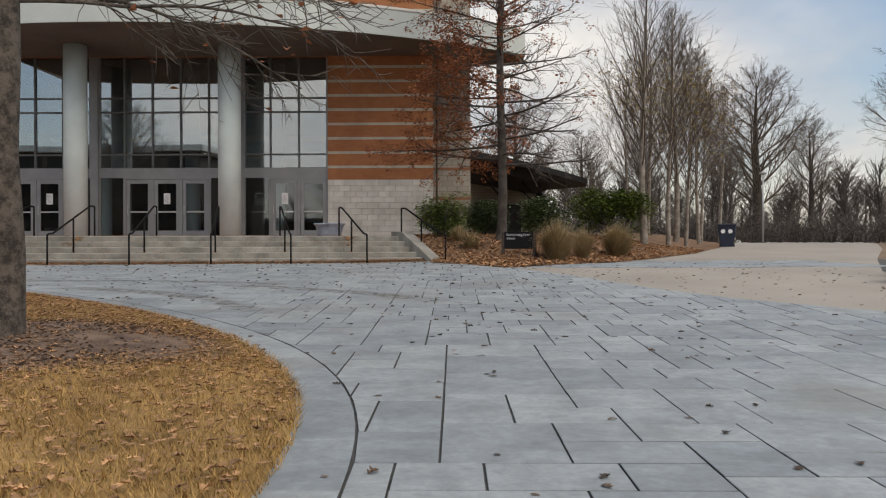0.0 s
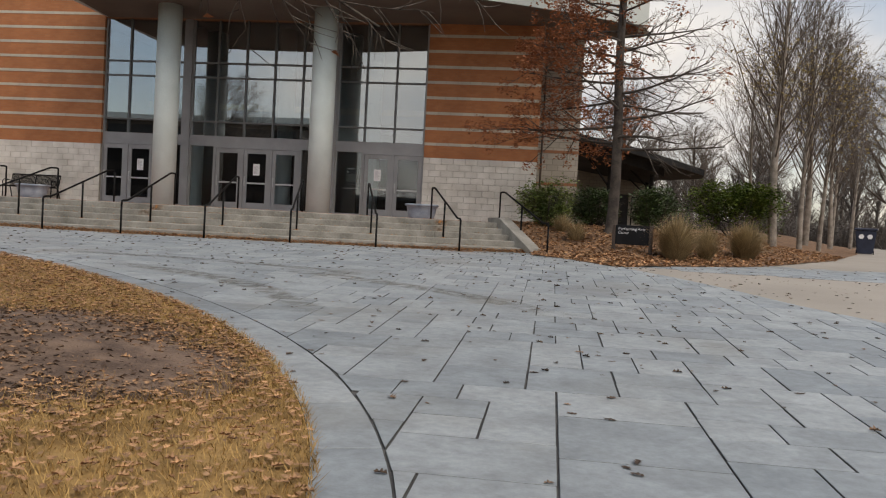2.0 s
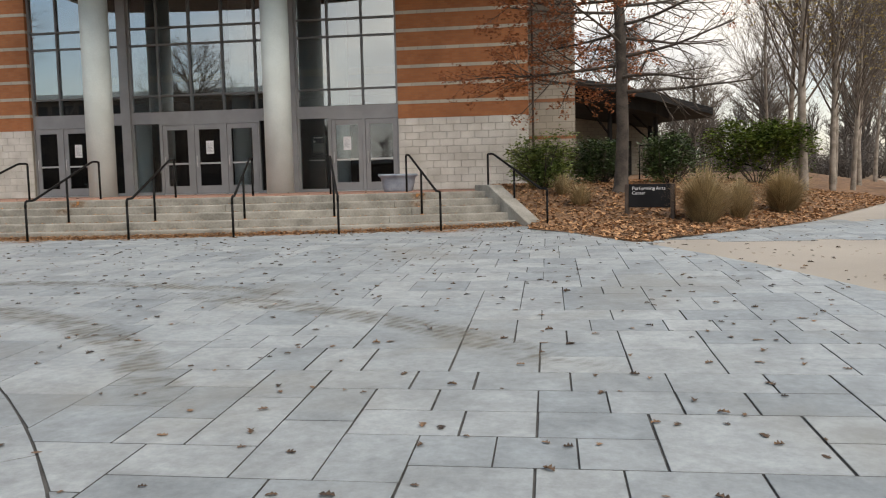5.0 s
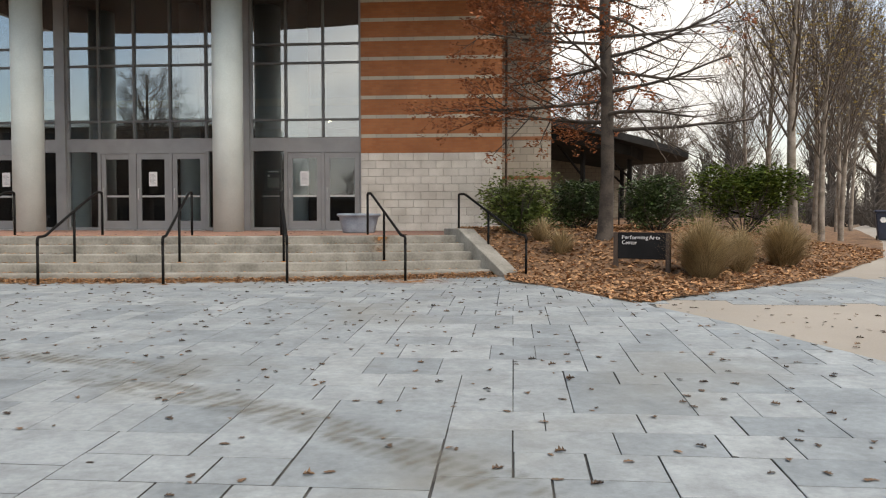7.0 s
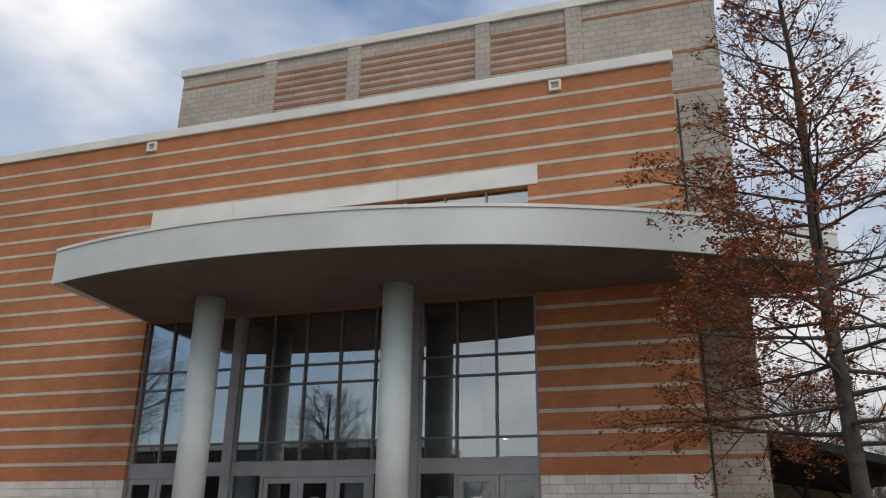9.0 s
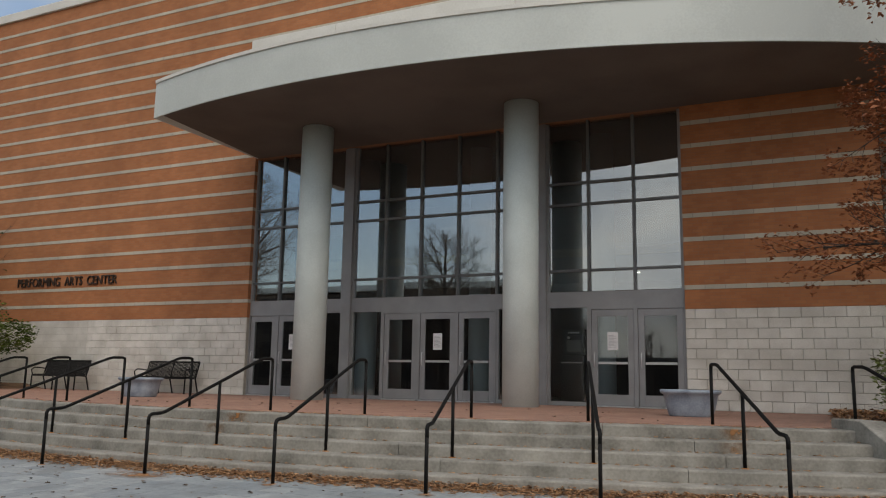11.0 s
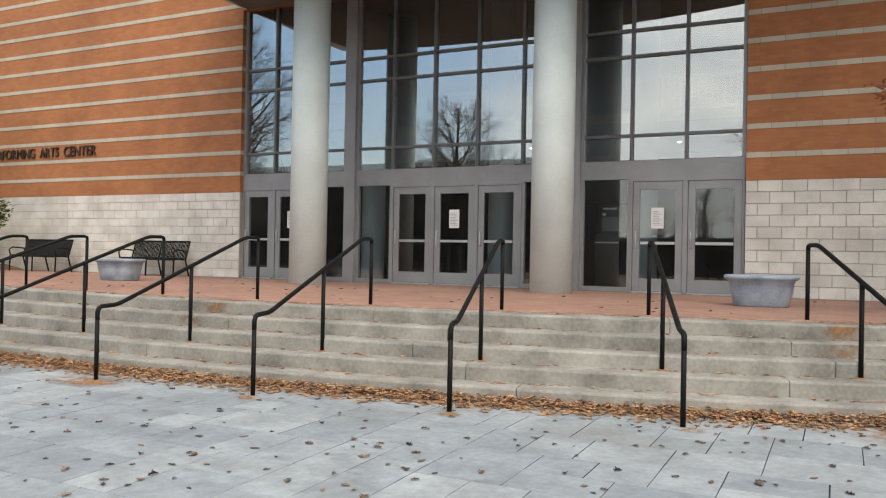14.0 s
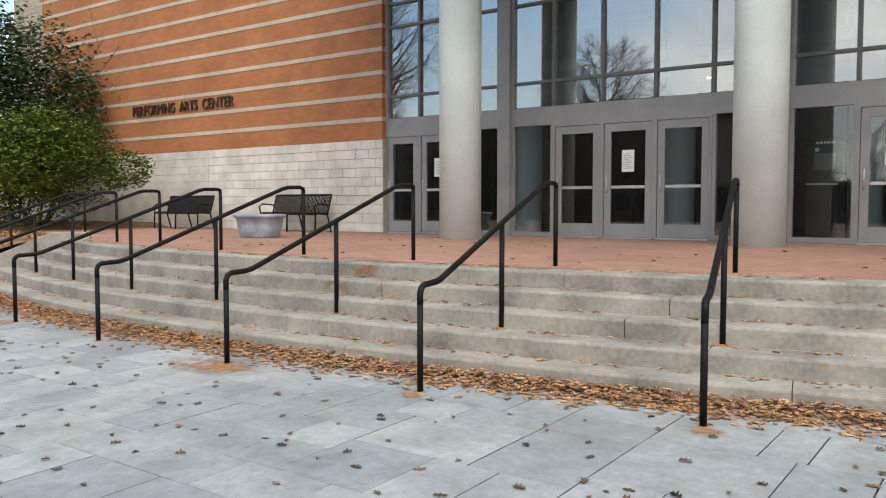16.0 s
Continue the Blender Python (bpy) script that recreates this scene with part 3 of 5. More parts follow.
def cheek(name, ang):
    bm = bmesh.new()
    prof = [(0.05, 0.35), (0.05, 0.53), (1.95, Z_TERR + 0.13), (2.6, Z_TERR + 0.13), (2.6, 0.35)]
    m = fan(ang)
    faces = []
    for s in (-0.17, 0.17):
        faces.append([bm.verts.new(m @ Vector((s, r, z))) for r, z in prof])
    bm.faces.new(faces[0])
    bm.faces.new(faces[1][::-1])
    for i in range(5):
        bm.faces.new((faces[0][i], faces[1][i], faces[1][(i + 1) % 5], faces[0][(i + 1) % 5]))
    bmesh.ops.recalc_face_normals(bm, faces=bm.faces)
    bmesh.ops.bevel(bm, geom=bm.edges[:], offset=0.012, segments=1, affect="EDGES")
    return solid(name, bm, M_CONC, "sloping concrete cheek wall beside the steps", "cheek wall", "structure")


cheek("wall_cheek_right", A_RIGHT)
cheek("wall_cheek_left", A_LEFT)


def handrail(ang, first, base_z):
    """A bent black pipe rail on three posts, going up the steps."""
    if first is not None:
        return copy_thing(first, fan(ang))
    rail = empty("handrail", fan(ang), "black painted steel pipe handrail up the concrete steps", "handrail", "handrails on the steps")
    path = [(26.62, 1.14), (26.62, 1.22), (26.605, 1.255), (26.57, 1.275), (26.40, 1.285), (26.33, 1.30), (24.39, 2.045), (24.31, 2.065), (24.13, 2.068), (24.09, 2.055), (24.085, 2.02)]
    part("pipe", tube(bmesh.new(), [(0, 26.62 - r, z) for r, z in path], 0.024, 10), M_IRON, rail, smooth=True)
    for r, z0, z1 in ((26.62, base_z, 1.16), (25.29, Z_FOOT + 2 * RISE, 1.69), (24.085, Z_TERR, 2.03)):
        post = part("post", tube(bmesh.new(), [(0, 26.62 - r, z0), (0, 26.62 - r, z1)], 0.023, 10), M_IRON, rail, smooth=True)
        part("foot_plate", lathe(bmesh.new(), [(0.05, z0), (0.05, z0 + 0.008), (0.026, z0 + 0.012)], 12, 0, 26.62 - r), M_RUST, post, "rust-stained base")
    return rail


first_rail = None
for j in range(-6, 5):
    ang = (6.12 + 4.24 * j) + (0.5 if j == 4 else -0.5 if j == -6 else 0)
    ob = handrail(ang, first_rail, 0.50)
    first_rail = first_rail or ob

# ---- front wall ----
X_L, X_R, X_J0, X_J1 = -31.0, -0.90, -16.45, -4.72
Z_LIME, Z_SOF, Z_TOP = 3.35, 7.85, 14.02
bm = bmesh.new()
for x0, x1, z0, z1 in ((X_L, X_J0, Z_LIME, Z_SOF), (X_J1, X_R, Z_LIME, Z_SOF), (X_L, X_R, Z_SOF, 10.38), (X_L, -13.2, 10.38, 10.88), (-4.85, X_R, 10.38, 10.88), (X_L, X_R, 10.88, Z_TOP)):
    box(bm, x0, x1, Y_WALL, Y_WALL + 0.45, z0, z1)
wall = solid("wall_front", bm, M_BRICK, "orange brick front wall striped with pale stone bands", "wall", "structure")
bm = bmesh.new()
for x0, x1 in ((X_L, X_J0), (X_J1, X_R)):
    box(bm, x0, x1, Y_WALL + 0.03, Y_WALL + 0.45, 0.3, Z_LIME)
base = solid("wall_base", bm, M_MORTAR, "pale limestone block base of the front wall", "wall", "structure")
for k in range(20):
    z = 3.762 + 0.519 * k if k <= 8 else 7.914 + 0.5026 * (k - 8)
    if k == 14:
        spans = [(X_L, -16.8), (-4.57, X_R)]
    elif k == 13:
        spans = [(X_L, -13.2), (-4.85, X_R)]
    elif z + 0.1 < Z_SOF + 0.1 and z < Z_SOF:
        spans = [(X_L, X_J0), (X_J1, X_R)]
    else:
        spans = [(X_L, X_R)]
    for x0, x1 in spans:
        part("stone_band", block(x0 + 0.002, x1 + 0.006, Y_WALL - 0.010, Y_WALL + 0.2, z, z + 0.095), M_STRIP, wall)
lintel = empty("wall_lintel", pose(0, 0, 0), "long pale cast-stone lintel above the strip window", "lintel", kind="structure")
for x0, x1 in ((-16.8, -13.9), (-13.9, -8.6), (-8.6, -4.57)):
    part("lintel_block", block(x0 + 0.006, x1 - 0.006, Y_WALL - 0.03, Y_WALL + 0.3, 10.89, 11.46, bevel=0.01), M_COPING, lintel)
win = empty("window_1", pose(0, 0, 0), "long low strip window above the canopy", "window", kind="structure")
part("pane", block(-13.2, -4.85, Y_WALL + 0.20, Y_WALL + 0.22, 10.38, 10.88), M_GLASS, win)
for i in range(8):
    x = -13.2 + i * 8.35 / 7
    part("mullion", block(x - 0.025, x + 0.025, Y_WALL + 0.14, Y_WALL + 0.24, 10.38, 10.88), M_FRAME, win)
cop = solid("trim_coping", block(X_L - 0.08, X_R + 0.08, Y_WALL - 0.08, Y_WALL + 0.55, Z_TOP, Z_TOP + 0.32, bevel=0.02), M_COPING, "pale stone coping along the parapet", "coping", "structure")
for x in (-17.2, -4.0):
    sc = empty("scupper", pose(x, Y_WALL - 0.02, 13.80), "small square roof drain opening with pale frame", "scupper", "roof scuppers")
    for a in ((-0.17, -0.11, -0.16, 0.16), (0.11, 0.17, -0.16, 0.16), (-0.11, 0.11, 0.10, 0.16), (-0.11, 0.11, -0.16, -0.10)):
        part("frame", block(a[0], a[1], -0.06, 0.04, a[2], a[3]), M_COPING, sc)
    part("opening", block(-0.11, 0.11, -0.012, 0.04, -0.10, 0.10), M_MORTAR, sc)

# ---- set-back grey block tower ----
bm = bmesh.new()
box(bm, -18.0, 0.5, 32.0, 46.0, 8.3, 17.8)
tower = solid("wall_tower", bm, M_GREYBLOCK, "tall grey block stage tower behind the brick front", "wall", "structure")
for a, b in ((-18.0, -17.72), (-3.38, 0.5)):
    solid("wall_tower_base", block(a, b, 32.0, 46.0, 0.3, 8.3), M_GREYBLOCK, "grey block wall beneath the stage tower", "wall", "structure")
part("coping", block(-18.1, 0.6, 31.9, 46.1, 17.8, 18.1, bevel=0.02), M_COPING, tower, "pale metal coping")
for i in range(13):
    z = 2.72 + 1.15 * i
    if z < 14.4:
        part("rust_band", block(-2.0, 0.508, 31.99, 46.0, z, z + 0.10), M_RUSTBAND, tower)
for z in (15.55, 17.25):
    for x0, x1 in ((-18.0, -14.6), (-3.4, 0.508)):
        part("rust_band", block(x0, x1, 31.988, 32.4, z, z + 0.10), M_RUSTBAND, tower)
for x0, x1 in ((-14.1, -11.4), (-10.9, -6.9), (-6.35, -3.95)):
    for i in range(8):
        z = 15.30 + 0.27 * i
        part("rust_band", block(x0, x1, 31.985, 32.4, z, z + 0.13), M_RUSTBAND, tower)
for x in (-14.35, -11.15, -6.62, -3.68):
    part("pilaster", block(x - 0.24, x + 0.24, 31.93, 32.4, 14.3, 17.8), M_GREYBLOCK, tower)
# dark tube drawn for the shadow gap between brick front and block
part("shadow_gap", tube(bmesh.new(), [(-0.80, 31.8, 1.0), (-0.80, 31.8, 13.9)], 0.035, 8), M_SIGNPOST, tower)
solid("wall_side", block(-30.9, -18.0, 31.0, 46.0, 0.3, 13.9), M_GREYBLOCK, "grey block wing behind the brick parapet", "wall", "structure")
solid("wall_end", block(-36.0, -31.05, 31.5, 40.0, 0.3, 12.5), M_GREYBLOCK, "grey block end wing of the building", "wall", "structure")

# ---- canopy and columns ----
R_CAN = 21.62


def canopy_outline():
    pts = []
    a0 = math.degrees(math.asin((-16.38 - CX) / R_CAN))
    a1 = math.degrees(math.asin((2.45 - CX) / R_CAN))
    for i in range(49):
        p = polar(R_CAN, a0 + (a1 - a0) * i / 48)
        pts.append((p.x, p.y))
    return pts


arc = canopy_outline()
outline = arc + [(2.45, 31.2), (0.6, 31.9), (-0.88, 31.9), (-0.88, Y_WALL - 0.013), (-16.38, Y_WALL - 0.013)]
canopy = empty("canopy", pose(0, 0, 0), "broad curved pale canopy with a deep smooth fascia", "canopy", kind="structure")
bm = prism(bmesh.new(), outline, Z_SOF + 0.004, 8.72)
part("fascia", bm, M_FASCIA, canopy)
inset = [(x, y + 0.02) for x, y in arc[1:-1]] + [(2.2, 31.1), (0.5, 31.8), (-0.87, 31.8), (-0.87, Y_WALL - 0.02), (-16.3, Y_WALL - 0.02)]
part("soffit", prism(bmesh.new(), inset, Z_SOF - 0.012, Z_SOF + 0.002), M_SOFFIT, canopy, "brown-grey soffit with part of its shade in the colour")
rim = [(x, y - 0.03) for x, y in arc] + [(x, y + 0.12) for x, y in arc[::-1]]
part("drip_edge", prism(bmesh.new(), rim, 8.722, 8.80), M_COPING, canopy)
for x, y in ((-13.12, 28.2), (-7.88, 28.42)):
    col = empty("column", pose(x, y, Z_TERR), "round smooth painted concrete column", "column", "canopy columns", "structure")
    part("shaft", lathe(bmesh.new(), [(0.385, 0.003), (0.385, Z_SOF - Z_TERR - 0.02)], 40), M_COLUMN, col, smooth=True)

# ---- glass front and doors ----
front = empty("window_2", pose(0, 0, 0), "tall grey aluminium glazed entrance front, reflecting sky", "window wall", kind="structure")
V_LEFT, V_MID, V_RIGHT = [-16.45, -15.5, -14.47, -13.43], [-13.15, -12.2, -11.17, -10.13, -9.1, -8.12], [-7.84, -6.84, -5.80, -4.74]
Z_HEAD, Z_G = 3.44, 3.80
ROWS_Z = [Z_G, 4.29, 5.84, 6.35, Z_SOF - 0.012]
for sec in (V_LEFT, V_MID, V_RIGHT):
    part("head_panel", block(sec[0], sec[-1], Y_GLASS - 0.04, Y_GLASS + 0.10, Z_HEAD, Z_G), M_FRAME, front)
    for x0, x1 in zip(sec, sec[1:]):
        for z0, z1 in zip(ROWS_Z, ROWS_Z[1:]):
            t = rng.uniform(-0.0012, 0.0012)
            bm = block(x0 + 0.02, x1 - 0.02, Y_GLASS + 0.012, Y_GLASS + 0.024, z0 + 0.015, z1 - 0.015)
            bmesh.ops.rotate(bm, cent=((x0 + x1) / 2, Y_GLASS, (z0 + z1) / 2), matrix=Matrix.Rotation(t, 3, "Z") @ Matrix.Rotation(rng.uniform(-0.0012, 0.0012), 3, "X"), verts=bm.verts)
            ob = part("pane", bm, M_GLASS, front)
            ob.visible_shadow = False
    for x in sec[1:-1]:
        part("mullion", block(x - 0.03, x + 0.03, Y_GLASS - 0.05, Y_GLASS + 0.08, Z_G + 0.001, ROWS_Z[-1]), M_DARKFRAME, front)
    for x in (sec[0] + 0.03, sec[-1] - 0.03):
        part("mullion", block(x - 0.03, x + 0.03, Y_GLASS - 0.05, Y_GLASS + 0.08, Z_G + 0.001, ROWS_Z[-1]), M_FRAME, front)
    for z in ROWS_Z[1:-1]:
        for x0, x1 in zip(sec, sec[1:]):
            part("transom", block(x0 + 0.031, x1 - 0.031, Y_GLASS - 0.042, Y_GLASS + 0.07, z - 0.028, z + 0.028), M_DARKFRAME, front)
for x0, x1 in ((-13.43, -13.15), (-8.12, -7.84)):
    part("pier", block(x0 + 0.001, x1 - 0.001, Y_GLASS - 0.12, Y_GLASS + 0.2, Z_TERR, ROWS_Z[-1]), M_FRAME, front)


def sidelight(x0, x1):
    for a, b in ((x0, x0 + 0.06), (x1 - 0.06, x1)):
        part("jamb", block(a, b, Y_GLASS - 0.03, Y_GLASS + 0.08, Z_TERR, Z_HEAD), M_FRAME, front)
    part("sill", block(x0 + 0.06, x1 - 0.06, Y_GLASS - 0.03, Y_GLASS + 0.08, Z_TERR, Z_TERR + 0.09), M_FRAME, front)
    ob = part("pane", block(x0 + 0.05, x1 - 0.05, Y_GLASS + 0.01, Y_GLASS + 0.022, Z_TERR + 0.08, Z_HEAD), M_DOORGLASS, front)
    ob.visible_shadow = False


def entrance_door(x0, x1, notice):
    w = x1 - x0
    d = empty("door_1", pose(x0, Y_GLASS, Z_TERR), "closed grey aluminium glazed door with a steel push bar", "door", "entrance doors", "structure")
    h = Z_HEAD - Z_TERR
    for a, b in ((0, 0.045), (w - 0.045, w)):
        part("jamb", block(a, b, -0.05, 0.07, 0, h), M_FRAME, d)
    part("head", block(0.045, w - 0.045, -0.05, 0.07, h - 0.05, h), M_FRAME, d)
    part("threshold", block(0.045, w - 0.045, -0.08, 0.06, 0, 0.025), M_CHROME, d)
    l, r, lo, hi = 0.052, w - 0.052, 0.032, h - 0.057
    for a, b in ((l, l + 0.13), (r - 0.13, r)):
        stile = part("stile", block(a, b, -0.03, 0.02, lo, hi, bevel=0.004), M_FRAME, d)
    part("top_rail", block(l + 0.13, r - 0.13, -0.03, 0.02, hi - 0.15, hi), M_FRAME, d)
    part("bottom_rail", block(l + 0.13, r - 0.13, -0.03, 0.02, lo, lo + 0.24), M_FRAME, d)
    ob = part("pane", block(l + 0.12, r - 0.12, -0.010, 0.002, lo + 0.23, hi - 0.14), M_DOORGLASS, d)
    ob.visible_shadow = False
    part("push_bar", block(l + 0.14, r - 0.14, -0.028, -0.012, 0.93, 0.985, bevel=0.004), M_CHROME, d, "bright steel push bar")
    hx = l + 0.065
    part("handle", tube(bmesh.new(), [(hx, -0.03, 0.86), (hx, -0.075, 0.88), (hx, -0.075, 1.16), (hx, -0.03, 1.18)], 0.011, 8), M_CHROME, stile, "steel pull handle", True)
    if notice:
        note = empty("notice", pose(x0 + w * 0.5, Y_GLASS - 0.013, Z_TERR + 1.24), "white paper notice taped to the door glass", "notice", "door notices")
        page = part("sheet", block(-0.12, 0.12, -0.002, 0.0, 0, 0.40), M_PAPER, note)
        for i in range(9):
            part("text_line", block(-0.09, 0.09 - 0.03 * (i % 3), -0.0035, -0.0022, 0.06 + 0.033 * i, 0.07 + 0.033 * i), M_INK, page)


for x0, x1, n in ((-16.45, -15.5, 0), (-15.5, -14.47, 1), (-12.2, -11.17, 0), (-11.17, -10.13, 1), (-10.13, -9.1, 0), (-6.84, -5.80, 1), (-5.80, -4.74, 0)):
    entrance_door(x0, x1, n)
for x0, x1 in ((-14.47, -13.43), (-13.15, -12.2), (-9.1, -8.12), (-7.84, -6.84)):
    sidelight(x0, x1)

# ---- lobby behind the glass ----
# floor, ceiling and walls carry the room's dimness in their colour
solid("floor_lobby", block(-17.5, -3.6, Y_GLASS + 0.1, 38.0, 1.0, Z_TERR - 0.004), M_LOBBYGREY, "grey lobby floor, darkened to look unlit", "floor", "structure")
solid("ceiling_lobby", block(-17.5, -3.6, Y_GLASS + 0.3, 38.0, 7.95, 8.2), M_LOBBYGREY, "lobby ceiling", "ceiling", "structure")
solid("wall_lobby_back", block(-17.5, -3.6, 38.0, 38.3, 1.0, 8.2), M_LOBBYWALL, "red lobby back wall, darkened to look unlit", "wall", "structure")
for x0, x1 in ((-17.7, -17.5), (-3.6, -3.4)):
    solid("wall_lobby_side", block(x0, x1, Y_WALL + 0.46, 38.0, 1.0, 8.2), M_LOBBYWALL, "red lobby side wall, darkened to look unlit", "wall", "structure")
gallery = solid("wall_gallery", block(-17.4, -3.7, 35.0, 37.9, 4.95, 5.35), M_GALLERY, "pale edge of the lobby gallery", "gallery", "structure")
part("edge_band", block(-17.4, -3.7, 34.97, 34.999, 5.37, 5.62), M_BUFF, gallery, "gallery edge band with its yellow light painted in buff")
rail = empty("gallery_rail", pose(0, 35.05, 5.35), "dark steel balustrade along the lobby gallery", "balustrade")
for z in (0.30, 1.12):
    part("rail", block(-17.4, -3.7, -0.025, 0.025, z, z + 0.05), M_DARKFRAME, rail)
bar = mesh_of("baluster", block(-0.011, 0.011, -0.011, 0.011, 0.35, 1.12), M_DARKFRAME)
for i in range(91):
    ob = new("baluster", bar)
    ob.parent = rail
    ob.location = (-17.3 + 0.15 * i, 0, 0)
for x in (-13.7, -10.25, -6.95):
    c = empty("column", pose(x, 31.75, Z_TERR), "round blue-grey lobby column behind the glass", "column", "lobby columns", "structure")
    part("shaft", lathe(bmesh.new(), [(0.29, 0), (0.29, 6.7)], 24), M_LOBBYCOL, c, smooth=True)

M_GLOW = bpy.data.materials.new("lamp_glow")
M_GLOW.use_nodes = True
M_GLOW.node_tree.nodes["Principled BSDF"].inputs["Emission Color"].default_value = (1.0, 0.85, 0.65, 1)
M_GLOW.node_tree.nodes["Principled BSDF"].inputs["Emission Strength"].default_value = 14.0
for x, y, z in ((-15.6, 35.4, 4.94), (-10.9, 35.5, 4.94), (-6.9, 35.6, 4.94)):
    d = empty("downlight", pose(x, y, z), "small warm recessed ceiling downlight in the lobby", "downlight", "lobby downlights")
    part("lamp", lathe(bmesh.new(), [(0.055, -0.03), (0.055, -0.005)], 12), M_GLOW, d)
    part("rim", lathe(bmesh.new(), [(0.085, -0.012), (0.085, 0.015)], 16), M_LOBBYGREY, d)


def cash_machine(x, y):
    t = empty("cash_machine", pose(x, y, Z_TERR), "black cash machine standing behind the glass", "cash machine")
    part("cabinet", block(-0.27, 0.27, -0.3, 0.3, 0, 1.15, bevel=0.02), M_SIGN, t)
    hood = part("hood", block(-0.27, 0.27, -0.12, 0.3, 1.152, 1.75, bevel=0.02), M_SIGN, t)
    part("screen", block(-0.17, 0.17, -0.135, -0.122, 1.22, 1.50), M_DARKFRAME, hood)
    part("shelf", block(-0.24, 0.24, -0.36, -0.302, 0.96, 0.985), M_CHROME, t)
    part("reader", lathe(bmesh.new(), [(0.035, 0), (0.035, 0.02)], 12), M_CHROME, t).matrix_local = pose(-0.12, -0.125, 1.56, 90, 0, 0)
    for i in range(5):
        part("label_bar", block(-0.14 + 0.06 * i, -0.10 + 0.06 * i, -0.126, -0.1225, 1.66, 1.70), M_WHITE, hood)


cash_machine(-7.45, 31.0)


# ---- woody plants ----
class Wood:
    """Tapered limbs gathered into one mesh; tips keep the twig ends for leaves."""

    def __init__(self, seed):
        self.v, self.f, self.tips, self.first = [], [], [], None
        self.rng = random.Random(seed)

    def limb(self, pts, radii, sides):
        up = Vector((0.3, 0.9, 0.2)).normalized()
        o = len(self.v)
        n = len(pts)
        for i, p in enumerate(pts):
            d = (pts[min(i + 1, n - 1)] - pts[max(i - 1, 0)]).normalized()
            a = d.cross(up)
            a = a.normalized() if a.length > 1e-4 else Vector((1, 0, 0))
            c = a.cross(d)
            for k in range(sides):
                w = 6.28319 * k / sides
                self.v.append(p + (a * math.cos(w) + c * math.sin(w)) * radii[i])
        for i in range(n - 1):
            b = o + i * sides
            for k in range(sides):
                self.f.append((b + k, b + (k + 1) % sides, b + sides + (k + 1) % sides, b + sides + k))
        self.f.append(tuple(o + (n - 1) * sides + k for k in range(sides)))
        self.first = self.first or (len(self.v), len(self.f))

    def grow(self, p, d, length, r, level, spec):
        rng = self.rng
        n, sides, wiggle, lift, kids, spread, ratio, start = spec[level]
        pts, radii = [p.copy()], [r]
        end = 0.35 if level + 1 < len(spec) else 0.3
        for i in range(n):
            d = (d + Vector((rng.uniform(-1, 1), rng.uniform(-1, 1), rng.uniform(-0.7, 0.7))) * wiggle + Vector((0, 0, lift))).normalized()
            p = p + d * (length / n)
            pts.append(p.copy())
            radii.append(r * (1 - (1 - end) * (i + 1) / n))
        self.limb(pts, radii, sides)
        if level + 1 >= len(spec):
            self.tips.append((pts[-1], d))
            self.tips.append((pts[len(pts) // 2], d))
            return
        for k in range(kids):
            s = start + (1 - start) * (k + rng.random()) / kids
            i = min(int(s * n), n - 1)
            q = pts[i].lerp(pts[i + 1], s * n - i)
            axis = (pts[i + 1] - pts[i]).normalized()
            side = axis.cross(Vector((rng.uniform(-1, 1), rng.uniform(-1, 1), rng.uniform(-1, 1)))).normalized()
            ang = radians(spread * rng.uniform(0.7, 1.25))
            dd = axis * math.cos(ang) + side * math.sin(ang)
            self.grow(q, dd, length * ratio * rng.uniform(0.7, 1.25) * (1.15 - 0.5 * s), max(radii[i] * 0.46, 0.006), level + 1, spec)

    def mesh(self, name, material):
        return raw_mesh(name, [tuple(v) for v in self.v], self.f, material, True)


def leaf_verts(rng, p, size, normal_up=0.5, long=1.5):
    """A small folded leaf: two triangles' pairs about a bent midrib."""
    a = rng.uniform(0, 6.28319)
    d = Vector((math.cos(a), math.sin(a), rng.uniform(-0.5, 0.5) * (1 - normal_up)))
    u = Vector((rng.uniform(-1, 1) * (1 - normal_up), rng.uniform(-1, 1) * (1 - normal_up), 1)).normalized()
    s = d.cross(u).normalized()
    u = s.cross(d).normalized()
    h = size * rng.uniform(0.15, 0.5)
    b = size * 0.5
    L = size * long * rng.uniform(0.7, 1.2)
    return [p, p + d * L * 0.5 + s * b + u * h, p + d * L * 0.52 + u * h * 0.15, p + d * L * 0.5 - s * b + u * h * rng.uniform(0.4, 1.1), p + d * L + u * h * rng.uniform(-0.2, 0.8)]


LEAF_F = ((0, 2, 1), (0, 3, 2), (1, 2, 4), (2, 3, 4))


LOBES = ((0.18, 0.30), (0.30, 0.12), (0.48, 0.38), (0.62, 0.13), (0.80, 0.24))


